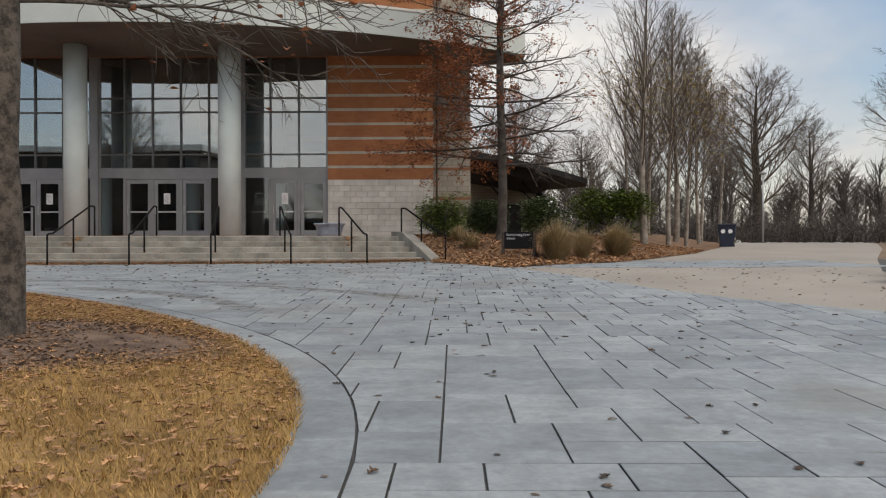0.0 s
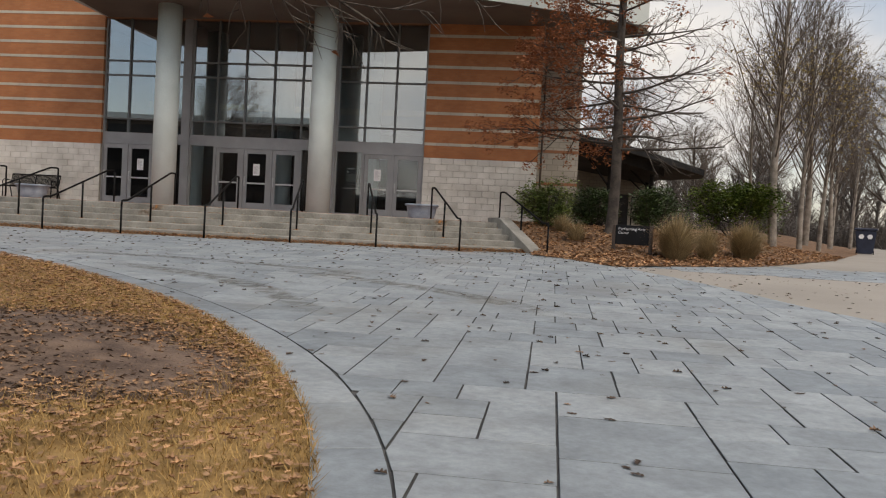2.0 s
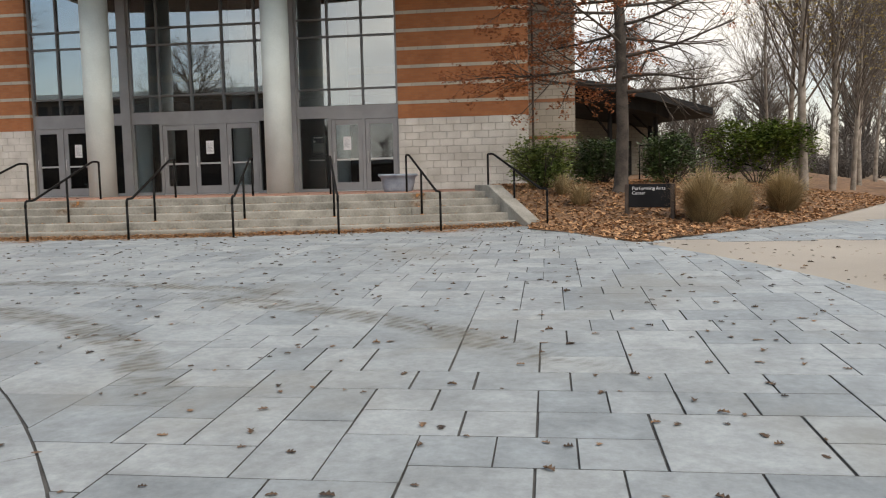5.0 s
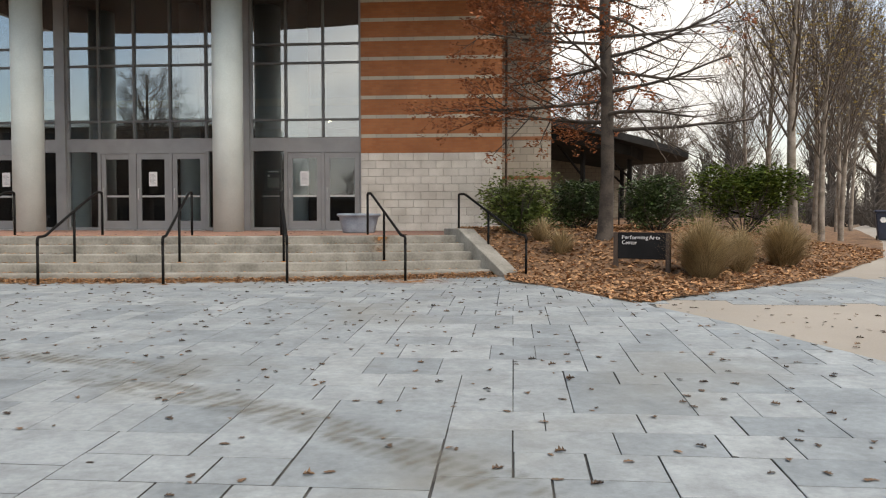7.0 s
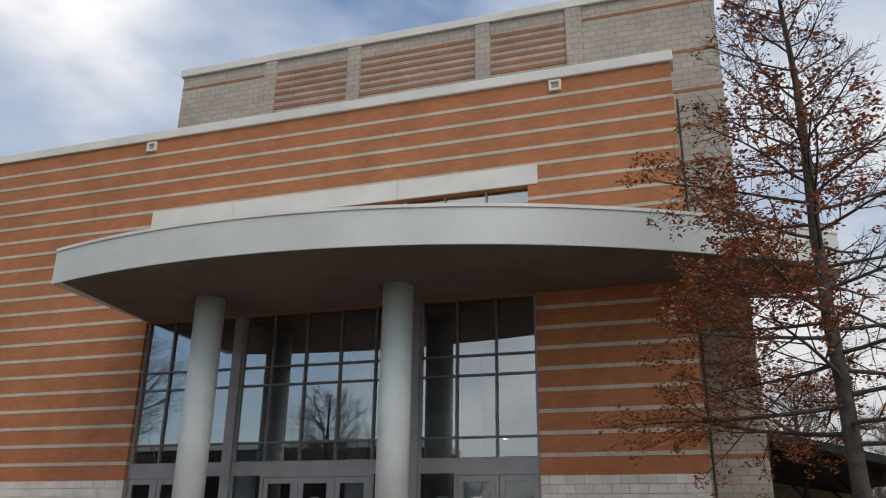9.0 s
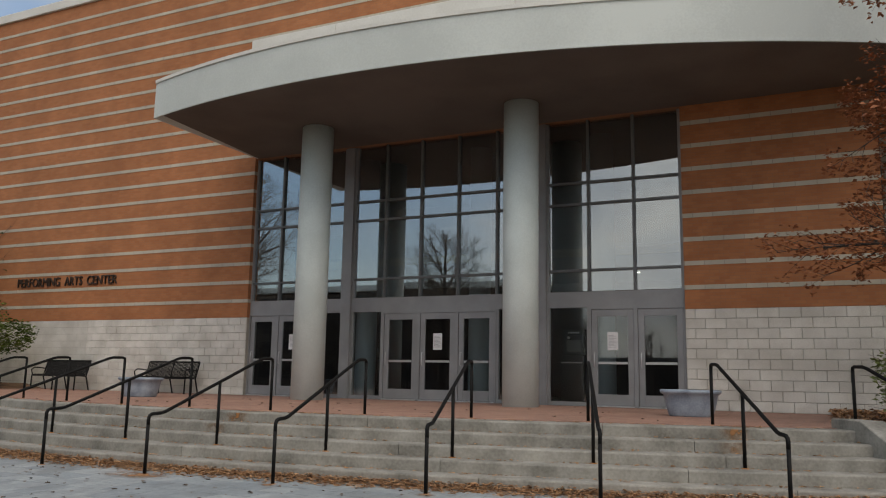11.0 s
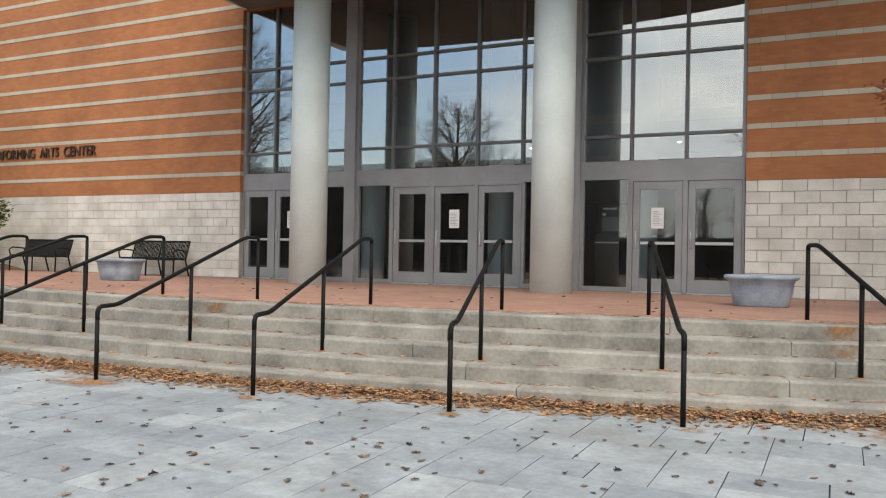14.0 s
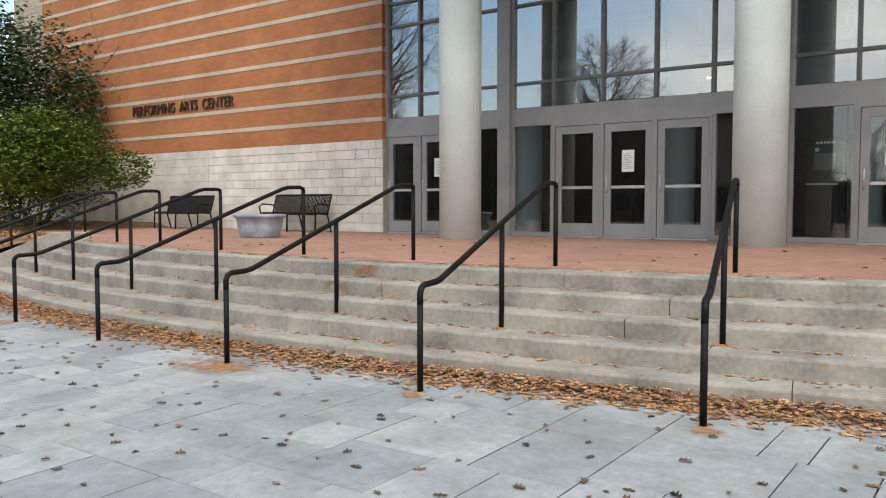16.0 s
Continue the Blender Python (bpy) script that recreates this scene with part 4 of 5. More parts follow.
def lobed_mesh(name, points, size, material, seed):
    """Oak leaves, lobed on both sides and curled along and across the midrib."""
    rng = random.Random(seed)
    v, f = [], []
    for p in points:
        p = Vector(p)
        a, L = rng.uniform(0, 6.28319), size * 2.0 * rng.uniform(0.6, 1.25)
        d = Vector((math.cos(a), math.sin(a), 0))
        n = Vector((-d.y, d.x, 0))
        cup, arch = rng.uniform(-0.1, 0.9), rng.uniform(-0.1, 0.35)
        o = len(v)
        v.append(tuple(p))
        for t, w in LOBES:
            c = p + d * (t * L) + Vector((0, 0, arch * L * t * (1 - t)))
            v.append(tuple(c))
            for side in (1, -1):
                v.append(tuple(c + n * (side * w * L) + Vector((0, 0, max(cup, 0) * w * L * rng.uniform(0.5, 1.3)))))
        v.append(tuple(p + d * L + Vector((0, 0, 0.12 * L * rng.random()))))
        f += [(o, o + 2, o + 1), (o, o + 1, o + 3)]
        for k in range(4):
            b = o + 1 + 3 * k
            f += [(b, b + 1, b + 4, b + 3), (b + 2, b, b + 3, b + 5)]
        f += [(o + 13, o + 14, o + 16), (o + 13, o + 16, o + 15)]
    return raw_mesh(name, v, f, material)


def leaf_mesh(name, points, size, material, seed, normal_up=0.5, long=1.5):
    rng = random.Random(seed)
    v, f = [], []
    for p in points:
        o = len(v)
        v += [tuple(q) for q in leaf_verts(rng, Vector(p), size * rng.uniform(0.6, 1.3), normal_up, long)]
        f += [tuple(o + i for i in t) for t in LEAF_F]
    return raw_mesh(name, v, f, material)


def tree_thing(label, wood, bark, m, group="", leaves=None, twigs=None):
    t = empty("tree", m, label, "tree", group)
    nv, nf = wood.first
    ob = new("trunk", raw_mesh("trunk", [tuple(v) for v in wood.v[:nv]], wood.f[:nf], bark, True))
    ob.parent = t
    ob = new("crown", raw_mesh("crown", [tuple(v) for v in wood.v[nv:]], [tuple(i - nv for i in q) for q in wood.f[nf:]], twigs or bark, True))
    ob.parent = t
    if leaves:
        ob = new("foliage", leaves)
        ob.parent = t
    return t


def oak_with_leaves():
    """Straight-trunked oak with tiers of level boughs and rust-red leaves."""
    w = Wood(21)
    rng = w.rng
    H = 12.6
    trunk = [Vector((0.05 * math.sin(z * 0.9), 0.05 * math.cos(z * 0.7), z)) for z in [0, 0.15, 0.6, 1.5, 3, 4.5, 6, 7.5, 9, 10.5, 11.8, H]]
    w.limb(trunk, [0.23, 0.175, 0.152, 0.14, 0.13, 0.118, 0.102, 0.09, 0.065, 0.042, 0.025, 0.01], 12)
    spec = [(6, 5, 0.12, 0.012, 9, 42, 0.42, 0.2), (4, 4, 0.18, 0.02, 6, 40, 0.5, 0.15), (3, 3, 0.2, 0.02, 0, 0, 0, 0)]
    n = 74
    for i in range(n):
        z = 2.3 + (H - 2.6) * (i / n) ** 0.95
        az = i * 2.4 + rng.uniform(-0.5, 0.5)
        s = (z - 2.3) / (H - 2.3)
        tilt = -0.12 + 0.95 * s + rng.uniform(-0.12, 0.12)
        L = (3.7 * (1 - s) ** 0.7 + 0.5) * rng.uniform(0.75, 1.15)
        L *= 0.84 if math.cos(az) < -0.5 else (0.7 if math.cos(az) > 0.3 else 0.9)
        d = Vector((math.cos(az), math.sin(az), tilt)).normalized()
        w.grow(Vector((0, 0, z)), d, L, 0.036 * (1 - s) + 0.012, 0, spec)
    pts = []
    for p, d in w.tips:
        c = 0.85 if p.z < 6.0 and p.x < 0.8 else (0.35 if p.z < 8.0 else 0.07)
        if p.x > 0.6:
            c *= 0.15 if p.z > 3.6 else 0.0
        if rng.random() < c:
            for _ in range(rng.randint(8, 15)):
                pts.append(p + Vector((rng.uniform(-0.11, 0.11), rng.uniform(-0.11, 0.11), rng.uniform(-0.13, 0.05))))
    return w, leaf_mesh("crown", pts, 0.055, M_OAKLEAF, 22, 0.1)


ow, ol = oak_with_leaves()
tree_thing("tall bare oak keeping rust-red leaves on its lower boughs", ow, M_DARKBARK, pose(1.30, 25.2, bed_z(1.3, 25.2) - 0.05), "", ol)


def spreading_tree(seed, h, trunk_h, r, kids, spread, lift=0.03, depth=4, steep=1.0):
    """A bare broad-crowned tree."""
    w = Wood(seed)
    rng = w.rng
    spec = [(8, 6, 0.17, lift, 10, spread, 0.52, 0.2), (6, 4, 0.2, lift, 8, 42, 0.5, 0.15), (4, 3, 0.22, lift, 7, 40, 0.55, 0.1), (3, 3, 0.2, 0.02, 0, 0, 0, 0)]
    spec = spec[:depth - 1] + spec[-1:]
    trunk = [Vector((rng.uniform(-0.04, 0.04), rng.uniform(-0.04, 0.04), trunk_h * i / 5)) for i in range(6)]
    w.limb(trunk, [r * 1.35, r * 1.05, r * 0.97, r * 0.92, r * 0.9, r * 0.88], 12)
    for i in range(kids):
        az = i * 6.28319 / kids + rng.uniform(-0.4, 0.4)
        tl = rng.uniform(0.7, 1.6) * steep if i else 4.0
        d = Vector((math.cos(az), math.sin(az), tl)).normalized()
        w.grow(trunk[-1] - Vector((0, 0, rng.uniform(0, trunk_h * 0.25))), d, (h - trunk_h) * rng.uniform(0.75, 1.05), r * 0.34, 0, spec)
    return w


def slender_tree(seed, h, r, n=28, spread=0.8, reach=0.42, deep=False):
    """A bare tree on one leader with many rising boughs."""
    w = Wood(seed)
    rng = w.rng
    trunk = [Vector((0.10 * math.sin(z * 0.5 + seed), 0.10 * math.cos(z * 0.4 + seed), z)) for z in [h * (0.8 if deep else 1.0) * i / 10 for i in range(11)]]
    w.limb(trunk, [r * (1.2 - 1.1 * i / 10) for i in range(11)], 9)
    spec = [(6, 4, 0.10, 0.05, 8, 32, 0.45, 0.15), (4, 3, 0.15, 0.05, 6, 34, 0.5, 0.15), (3, 3, 0.18, 0.04, 0, 0, 0, 0)]
    if deep:
        spec = [(7, 5, 0.13, 0.035, 9, 38, 0.48, 0.15), (5, 4, 0.17, 0.03, 7, 38, 0.5, 0.12), (4, 3, 0.2, 0.03, 5, 36, 0.55, 0.1), (2, 3, 0.2, 0.02, 0, 0, 0, 0)]
    for i in range(n):
        s = (i + rng.random()) / n
        f = 0.22 + 0.76 * s
        az = i * 2.4 + rng.uniform(-0.4, 0.4)
        d = Vector((math.cos(az) * spread, math.sin(az) * spread, 1.0)).normalized()
        k = min(int(f * 10), 9)
        w.grow(trunk[k].lerp(trunk[k + 1], f * 10 - k), d, h * (reach * (0.25 + 0.9 * (1 - s) * (0.45 + s)) if deep else reach * (1 - s) + 0.06) * rng.uniform(0.7, 1.1), r * 0.28 * (1 - 0.7 * s), 0, spec)
    return w


# tree in the lawn, close to the path
lw = spreading_tree(31, 8.6, 4.3, 0.165, 5, 32, 0.03, 4, 2.4)
twig_spec = [(9, 5, 0.2, -0.01, 13, 44, 0.36, 0.2), (5, 4, 0.24, 0.0, 6, 42, 0.5, 0.2), (3, 3, 0.25, 0.0, 0, 0, 0, 0)]
for dx, dy, z in ((1.0, 0.25, 3.05), (0.9, 0.6, 3.2), (1.0, -0.1, 3.4), (0.7, 1.0, 3.1)):
    lw.grow(Vector((0, 0, z)), Vector((dx, dy, 0.08)).normalized(), 3.0, 0.024, 0, twig_spec)
lp = [p + Vector((0, 0, -0.05)) for p, d in lw.tips if lw.rng.random() < 0.04]
tree_thing("grey-brown tree trunk with bare twigs overhead, in a mulch ring", lw, M_BARK, pose(-4.08, 7.8, lawn_z(-4.08, 7.8) - 0.05), "", leaf_mesh("crown", lp, 0.07, M_OAKLEAF, 32, 0.1))

# slim pale-barked trees behind the bed
sw = [slender_tree(41 + i, h, r, 38, 0.62) for i, (h, r) in enumerate(((10.5, 0.12), (9.2, 0.085), (8.3, 0.075)))]
slim = [tree_thing("slim pale-barked bare tree behind the planting bed", w, M_PALEBARK, pose(x, y, bed_z(x, y) - 0.05, 0, 0, 0), "slim trees by the path", None, M_TWIG)
        for w, (x, y) in zip(sw, ((6.9, 30.6), (8.3, 32.2), (9.4, 33.6)))]
for i, (x, y, rz) in enumerate(((9.9, 37.5, 130), (11.6, 39.6, 70), (12.9, 43.0, 20), (10.2, 43.5, 250), (15.5, 48.0, 310), (8.4, 40.5, 170))):
    copy_thing(slim[i % 3], pose(x, y, bed_z(x, y) - 0.05 if in_bed(x, y) else ground_z(y) - 0.05, 0, 0, rz))
# clinging amber leaves among the slim trees
pts = []
for w, x, y, share in ((sw[0], 6.9, 30.6, 0.3), (sw[1], 8.3, 32.2, 0.3), (sw[2], 9.4, 33.6, 0.2)):
    for p, d in w.tips:
        if 2.6 < p.z < 6.8 and w.rng.random() < share:
            for _ in range(3):
                pts.append(p + Vector((x + w.rng.uniform(-0.15, 0.15), y + w.rng.uniform(-0.15, 0.15), bed_z(x, y) - 0.1 + w.rng.uniform(-0.15, 0.05))))
M_AMBER = surface("amber_leaf", (0.26, 0.19, 0.06), (0.40, 0.30, 0.10), 0.85, 3, 30, 0.0, island=0.4)
tagged(new("withered_leaves", leaf_mesh("withered_leaves", pts, 0.06, M_AMBER, 44, 0.1)), "withered amber leaves clinging to bare branches", "leaves", kind="stuff")

# broad bare trees farther off
bw = [slender_tree(51, 15.0, 0.40, 34, 1.25, 0.46, True), slender_tree(52, 13.4, 0.30, 30, 1.1, 0.44, True)]
big = [tree_thing("large bare spreading tree beyond the path", bw[0], M_DARKBARK, pose(22.4, 61, 0.95), "bare trees beyond the path", None, M_TWIG),
       tree_thing("bare grey-brown tree at the edge of the woods", bw[1], M_DARKBARK, pose(26.6, 46.5, 0.85), "bare trees beyond the path", None, M_TWIG)]
spots = [(33, 76, 80), (40, 62, 140), (13, 84, 200), (5.5, 74, 20), (48, 84, 330), (36, 50, 220), (60, 90, 45), (22, 96, 190)]
for i, (x, y, rz) in enumerate(spots):
    copy_thing(big[(i + 1) % 2], pose(x, y, ground_z(y) - 0.1, 0, 0, rz))
# bare trees across the forecourt, mirrored in the glass
for i, (x, y, rz) in enumerate(((-33, -15, 10), (-50, -8, 80), (-33, 13, 150), (-39, 6, 210), (-24, 2, 30), (-44, 14, 290), (-58, -18, 120))):
    copy_thing(big[i % 2], pose(x, y, 0, 0, 0, rz)).scale = (0.78, 0.78, 0.78) if y < 0 else ((0.85, 0.85, 0.85) if y < 4 else (1.1, 1.1, 1.1))


def woods():
    """Far woods: many bare stems with brushy tops, past counting."""
    rng = random.Random(61)
    w = Wood(62)
    for i in range(520):
        a = rng.uniform(-1.35, 1.35)
        r = rng.uniform(85, 190)
        x, y = r * math.sin(a), r * math.cos(a)
        if y < 60 and x < 30:
            continue
        h = rng.uniform(5.5, 9.5)
        z = ground_z(y) - 0.2
        p = Vector((x, y, z))
        w.limb([p, p + Vector((0, 0, h * 0.5)), p + Vector((rng.uniform(-1, 1), 0, h))], [0.22, 0.15, 0.03], 4)
        for k in range(34):
            s = rng.uniform(0.25, 0.95)
            b = p + Vector((0, 0, h * s))
            L = h * (0.34 - 0.28 * abs(s - 0.5))
            d = Vector((rng.uniform(-1, 1), rng.uniform(-1, 1), rng.uniform(0.5, 1.9))).normalized()
            m = b + d * L
            w.limb([b, m], [0.07, 0.025], 3)
            for _ in range(4):
                w.limb([b.lerp(m, rng.uniform(0.4, 1)), m + Vector((rng.uniform(-1, 1), rng.uniform(-1, 1), rng.uniform(0, 1.2))) * L * 0.5], [0.035, 0.012], 3)
    for i in range(160):
        a = rng.uniform(1.9, 4.4)
        r = rng.uniform(75, 130)
        p = Vector((r * math.sin(a), r * math.cos(a), -0.2))
        h = rng.uniform(8, 13)
        w.limb([p, p + Vector((0, 0, h))], [0.2, 0.04], 4)
        for k in range(40):
            b = p + Vector((0, 0, h * rng.uniform(0.1, 1)))
            w.limb([b, b + Vector((rng.uniform(-1, 1), rng.uniform(-1, 1), rng.uniform(0.1, 1))) * h * 0.28], [0.09, 0.03], 3)
    for i in range(1500):
        a = rng.uniform(-0.2, 1.35)
        r = rng.uniform(62, 130)
        x, y = r * math.sin(a), r * math.cos(a)
        if x < 3:
            continue
        p = Vector((x, y, ground_z(y) - 0.1))
        for _ in range(6):
            m = p + Vector((rng.uniform(-0.9, 0.9), rng.uniform(-0.9, 0.9), rng.uniform(0.5, 1.5)))
            e = m + Vector((rng.uniform(-1.2, 1.2), rng.uniform(-1.2, 1.2), rng.uniform(0.2, 1.5)))
            w.limb([p, m, e], [0.04, 0.028, 0.008], 3)
            for _ in range(5):
                b = p.lerp(m, rng.uniform(0.5, 1)) if rng.random() < 0.4 else m.lerp(e, rng.random())
                w.limb([b, b + Vector((rng.uniform(-0.9, 0.9), rng.uniform(-0.9, 0.9), rng.uniform(-0.1, 0.8)))], [0.022, 0.008], 3)
    return w


ww = woods()
tagged(new("far_woods", ww.mesh("far_woods", M_WOODS)), "distant grey-brown bare winter woods", "woods", kind="stuff")


# ---- shrubs and grasses ----
def shrub(label, x, y, z, w, d, h, n, leaf, material, seed, group=""):
    rng = random.Random(seed)
    t = empty("shrub", pose(x, y, z), label, "shrub", group)
    wd = Wood(seed)
    spec = [(4, 4, 0.2, 0.02, 5, 40, 0.5, 0.2), (3, 3, 0.2, 0.02, 0, 0, 0, 0)]
    for i in range(14):
        a = i * 2.4
        wd.grow(Vector((0.1 * math.cos(a), 0.1 * math.sin(a), 0)), Vector((math.cos(a) * w * 0.5, math.sin(a) * d * 0.5, h * rng.uniform(0.5, 1))).normalized(), h * 0.8, 0.02, 0, spec)
    ob = new("stem", wd.mesh("stem", M_DARKBARK))
    ob.parent = t
    lumps = [(Vector((rng.uniform(-0.36, 0.36) * w, rng.uniform(-0.36, 0.36) * d, h * rng.uniform(0.22, 0.78))), rng.uniform(0.16, 0.30)) for _ in range(26)]
    pts = []
    while len(pts) < n:
        c, s = rng.choice(lumps)
        q = Vector((rng.gauss(0, 1), rng.gauss(0, 1), rng.gauss(0, 1))).normalized() * rng.uniform(0.55, 1.05)
        p = c + Vector((q.x * s * w, q.y * s * d, q.z * s * h))
        if p.z > 0.02:
            pts.append(p)
    ob = new("foliage", leaf_mesh("foliage", pts, leaf, material, seed + 1, 0.15, 1.7))
    ob.parent = t
    return t


shrub("rounded yellow-green shrub beside the steps", -0.45, 26.6, bed_z(-0.45, 26.6) - 0.05, 1.7, 1.6, 1.5, 6500, 0.055, M_SHRUB3, 71)
shrub("dark green evergreen shrub against the block wall", 1.05, 28.8, bed_z(1.05, 28.8) - 0.05, 1.7, 1.5, 1.35, 5500, 0.055, M_SHRUB, 72)
shrub("dark evergreen shrub beside the oak", 2.85, 28.2, bed_z(2.85, 28.2) - 0.05, 1.6, 1.4, 1.45, 5500, 0.055, M_SHRUB, 73)
shrub("broad green evergreen shrub in the bed", 5.7, 31.0, bed_z(5.7, 31.0) - 0.05, 2.9, 2.4, 2.1, 9500, 0.065, M_SHRUB2, 74)
shrub("large leafy green shrub beside the terrace", -25.7, 26.9, left_bed_z(-25.7, 26.9) - 0.05, 5.6, 4.2, 3.2, 38000, 0.065, M_SHRUB2, 75)
shrub("tall dark evergreen at the end of the terrace", -29.0, 28.0, left_bed_z(-29, 28) - 0.05, 5.0, 4.0, 7.6, 14000, 0.10, M_SHRUB, 76)


def grass_clump(label, x, y, r, h, n, seed):
    rng = random.Random(seed)
    z = bed_z(x, y) if in_bed(x, y) else ground_z(y)
    v, f = [], []
    for _ in range(n):
        a, s = rng.uniform(0, 6.28319), math.sqrt(rng.random())
        b = Vector((0.22 * r * s * math.cos(a), 0.22 * r * s * math.sin(a), 0))
        a2 = a + rng.uniform(-0.7, 0.7)
        out = Vector((math.cos(a2), math.sin(a2), 0)) * r * s * rng.uniform(0.5, 1.15)
        L = h * rng.uniform(0.35, 1.12) * (1 - 0.35 * s * s)
        p1 = b + out * 0.35 + Vector((0, 0, L * 0.6))
        p2 = b + out + Vector((0, 0, L * rng.uniform(0.75, 1.0)))
        sd = Vector((-math.sin(a2), math.cos(a2), 0)) * rng.uniform(0.003, 0.006)
        o = len(v)
        v += [tuple(q) for q in (b - sd, b + sd, p1 - sd, p1 + sd, p2)]
        f += [(o, o + 1, o + 3, o + 2), (o + 2, o + 3, o + 4)]
    t = empty("grass_clump", pose(x, y, z - 0.02), label, "ornamental grass", "straw grasses in the bed")
    ob = new("foliage", raw_mesh("foliage", v, f, M_TUFT))
    ob.parent = t
    return t


grass_clump("tall straw-coloured ornamental grass clump beside the sign", 2.55, 21.9, 0.74, 1.22, 3600, 81)
grass_clump("straw-coloured ornamental grass clump", 3.4, 22.9, 0.5, 0.95, 1900, 82)
grass_clump("straw-coloured ornamental grass clump at the bed edge", 4.65, 24.4, 0.76, 1.1, 3000, 83)
grass_clump("thin low straw grass clump among leaves", 0.35, 24.2, 0.5, 0.62, 700, 84)
grass_clump("thin low straw grass clump among leaves", 0.0, 25.4, 0.5, 0.6, 600, 85)
grass_clump("straw-coloured grass clump at the path corner", 7.9, 14.6, 0.6, 0.8, 2400, 86)
grass_clump("straw-coloured grass clump at the path corner", 8.6, 15.8, 0.6, 0.8, 2000, 87)


# ---- loose leaves and turf blades ----
def scatter(name, label, n, sampler, size, material, seed, up=0.5, lobed=False):
    rng = random.Random(seed)
    pts = []
    while len(pts) < n:
        p = sampler(rng)
        if p is not None:
            pts.append(p)
    mesh = lobed_mesh(name, pts, size, material, seed + 1) if lobed else leaf_mesh(name, pts, size, material, seed + 1, up)
    return tagged(new(name, mesh), label, "leaves", kind="stuff")


def on_bed(rng):
    x, y = rng.uniform(-2, 9), 18.9 + 13 * rng.random() ** 1.4
    return (x, y, bed_z(x, y) + rng.uniform(0.0, 0.02)) if in_bed(x, y) else None


def at_steps(rng):
    r = R_FOOT + 0.02 + abs(rng.gauss(0, 0.20))
    if r > R_FOOT + 0.62:
        return None
    a = rng.uniform(A_LEFT - 2, A_RIGHT + 1.5)
    p = polar(r, a)
    return (p.x, p.y, ground_z(p.y) + 0.015 + max(0.0, 0.07 - 0.2 * (r - R_FOOT)) * rng.random())


def on_steps(rng):
    k = rng.randint(1, 5)
    c = rng.choice((-14, -9, -4, 0.5, 3.6, 4.0, 4.4, 7, 11, 15, 19))
    a = rng.gauss(c, 1.0) if rng.random() < 0.5 else rng.uniform(A_LEFT + 1, A_RIGHT - 1)
    if not A_LEFT + 0.6 < a < A_RIGHT - 0.6:
        return None
    r = R_FOOT - k * TREAD + 0.03 + abs(rng.gauss(0, 0.06))
    return tuple(polar(min(r, R_FOOT - (k - 1) * TREAD - 0.03), a, Z_FOOT + k * RISE + 0.004))


def on_paving(rng):
    y = rng.uniform(-1, 22)
    x = rng.uniform(-14, 8)
    if x < lawn_x(y) + 0.05 or in_bed(x, y) or math.hypot(x - CX, y - CY) < R_FOOT + 0.3:
        return None
    if rng.random() > 0.25 + 0.75 * min(max((y - 6) / 10, 0), 1) * (1.0 if x < 3 else 0.5):
        return None
    return (x, y, ground_z(y) + 0.017)


def on_lawn(rng):
    y = rng.uniform(1.5, 15)
    x = lawn_x(y) - abs(rng.gauss(0, 2.6)) - 0.02
    if x < -13 or rng.random() > 0.35 + 0.65 * min(max((y - 5) / 5, 0), 1):
        return None
    return (x, y, lawn_z(x, y) + 0.03)


def on_left_bed(rng):
    x, y = rng.uniform(-32, -19.8), rng.uniform(20.7, 29)
    if x > -24.6 and y > 24.05 - 0.345 * (x + 19.0):
        return None
    return (x, y, left_bed_z(x, y) + 0.01)


def on_terrace(rng):
    x, y = rng.uniform(-18, -2.5), rng.uniform(23.5, 29.5)
    return (x, y, Z_TERR + 0.008) if math.hypot(x - CX, y - CY) < R_TERR - 0.1 else None


scatter("bed_leaves", "thick layer of brown fallen oak leaves", 15000, on_bed, 0.062, M_LEAF, 91)
scatter("drifted_leaves", "brown leaves drifted against the lowest step", 15000, at_steps, 0.029, M_LEAF, 92, lobed=True)
scatter("step_leaves", "scattered brown leaves lying on the steps", 1700, on_steps, 0.028, M_LEAF, 93, lobed=True)
scatter("paving_leaves", "scattered dark curled leaves on the flagstones", 1700, on_paving, 0.031, M_LEAFDARK, 94, lobed=True)
scatter("lawn_leaves", "brown leaves scattered over dormant turf", 14000, on_lawn, 0.027, M_LEAF, 95, lobed=True)
scatter("side_bed_leaves", "brown fallen leaves in the side bed", 4500, on_left_bed, 0.062, M_LEAF, 96)
scatter("terrace_leaves", "a few dark leaves on the brick terrace", 140, on_terrace, 0.029, M_LEAFDARK, 97, lobed=True)


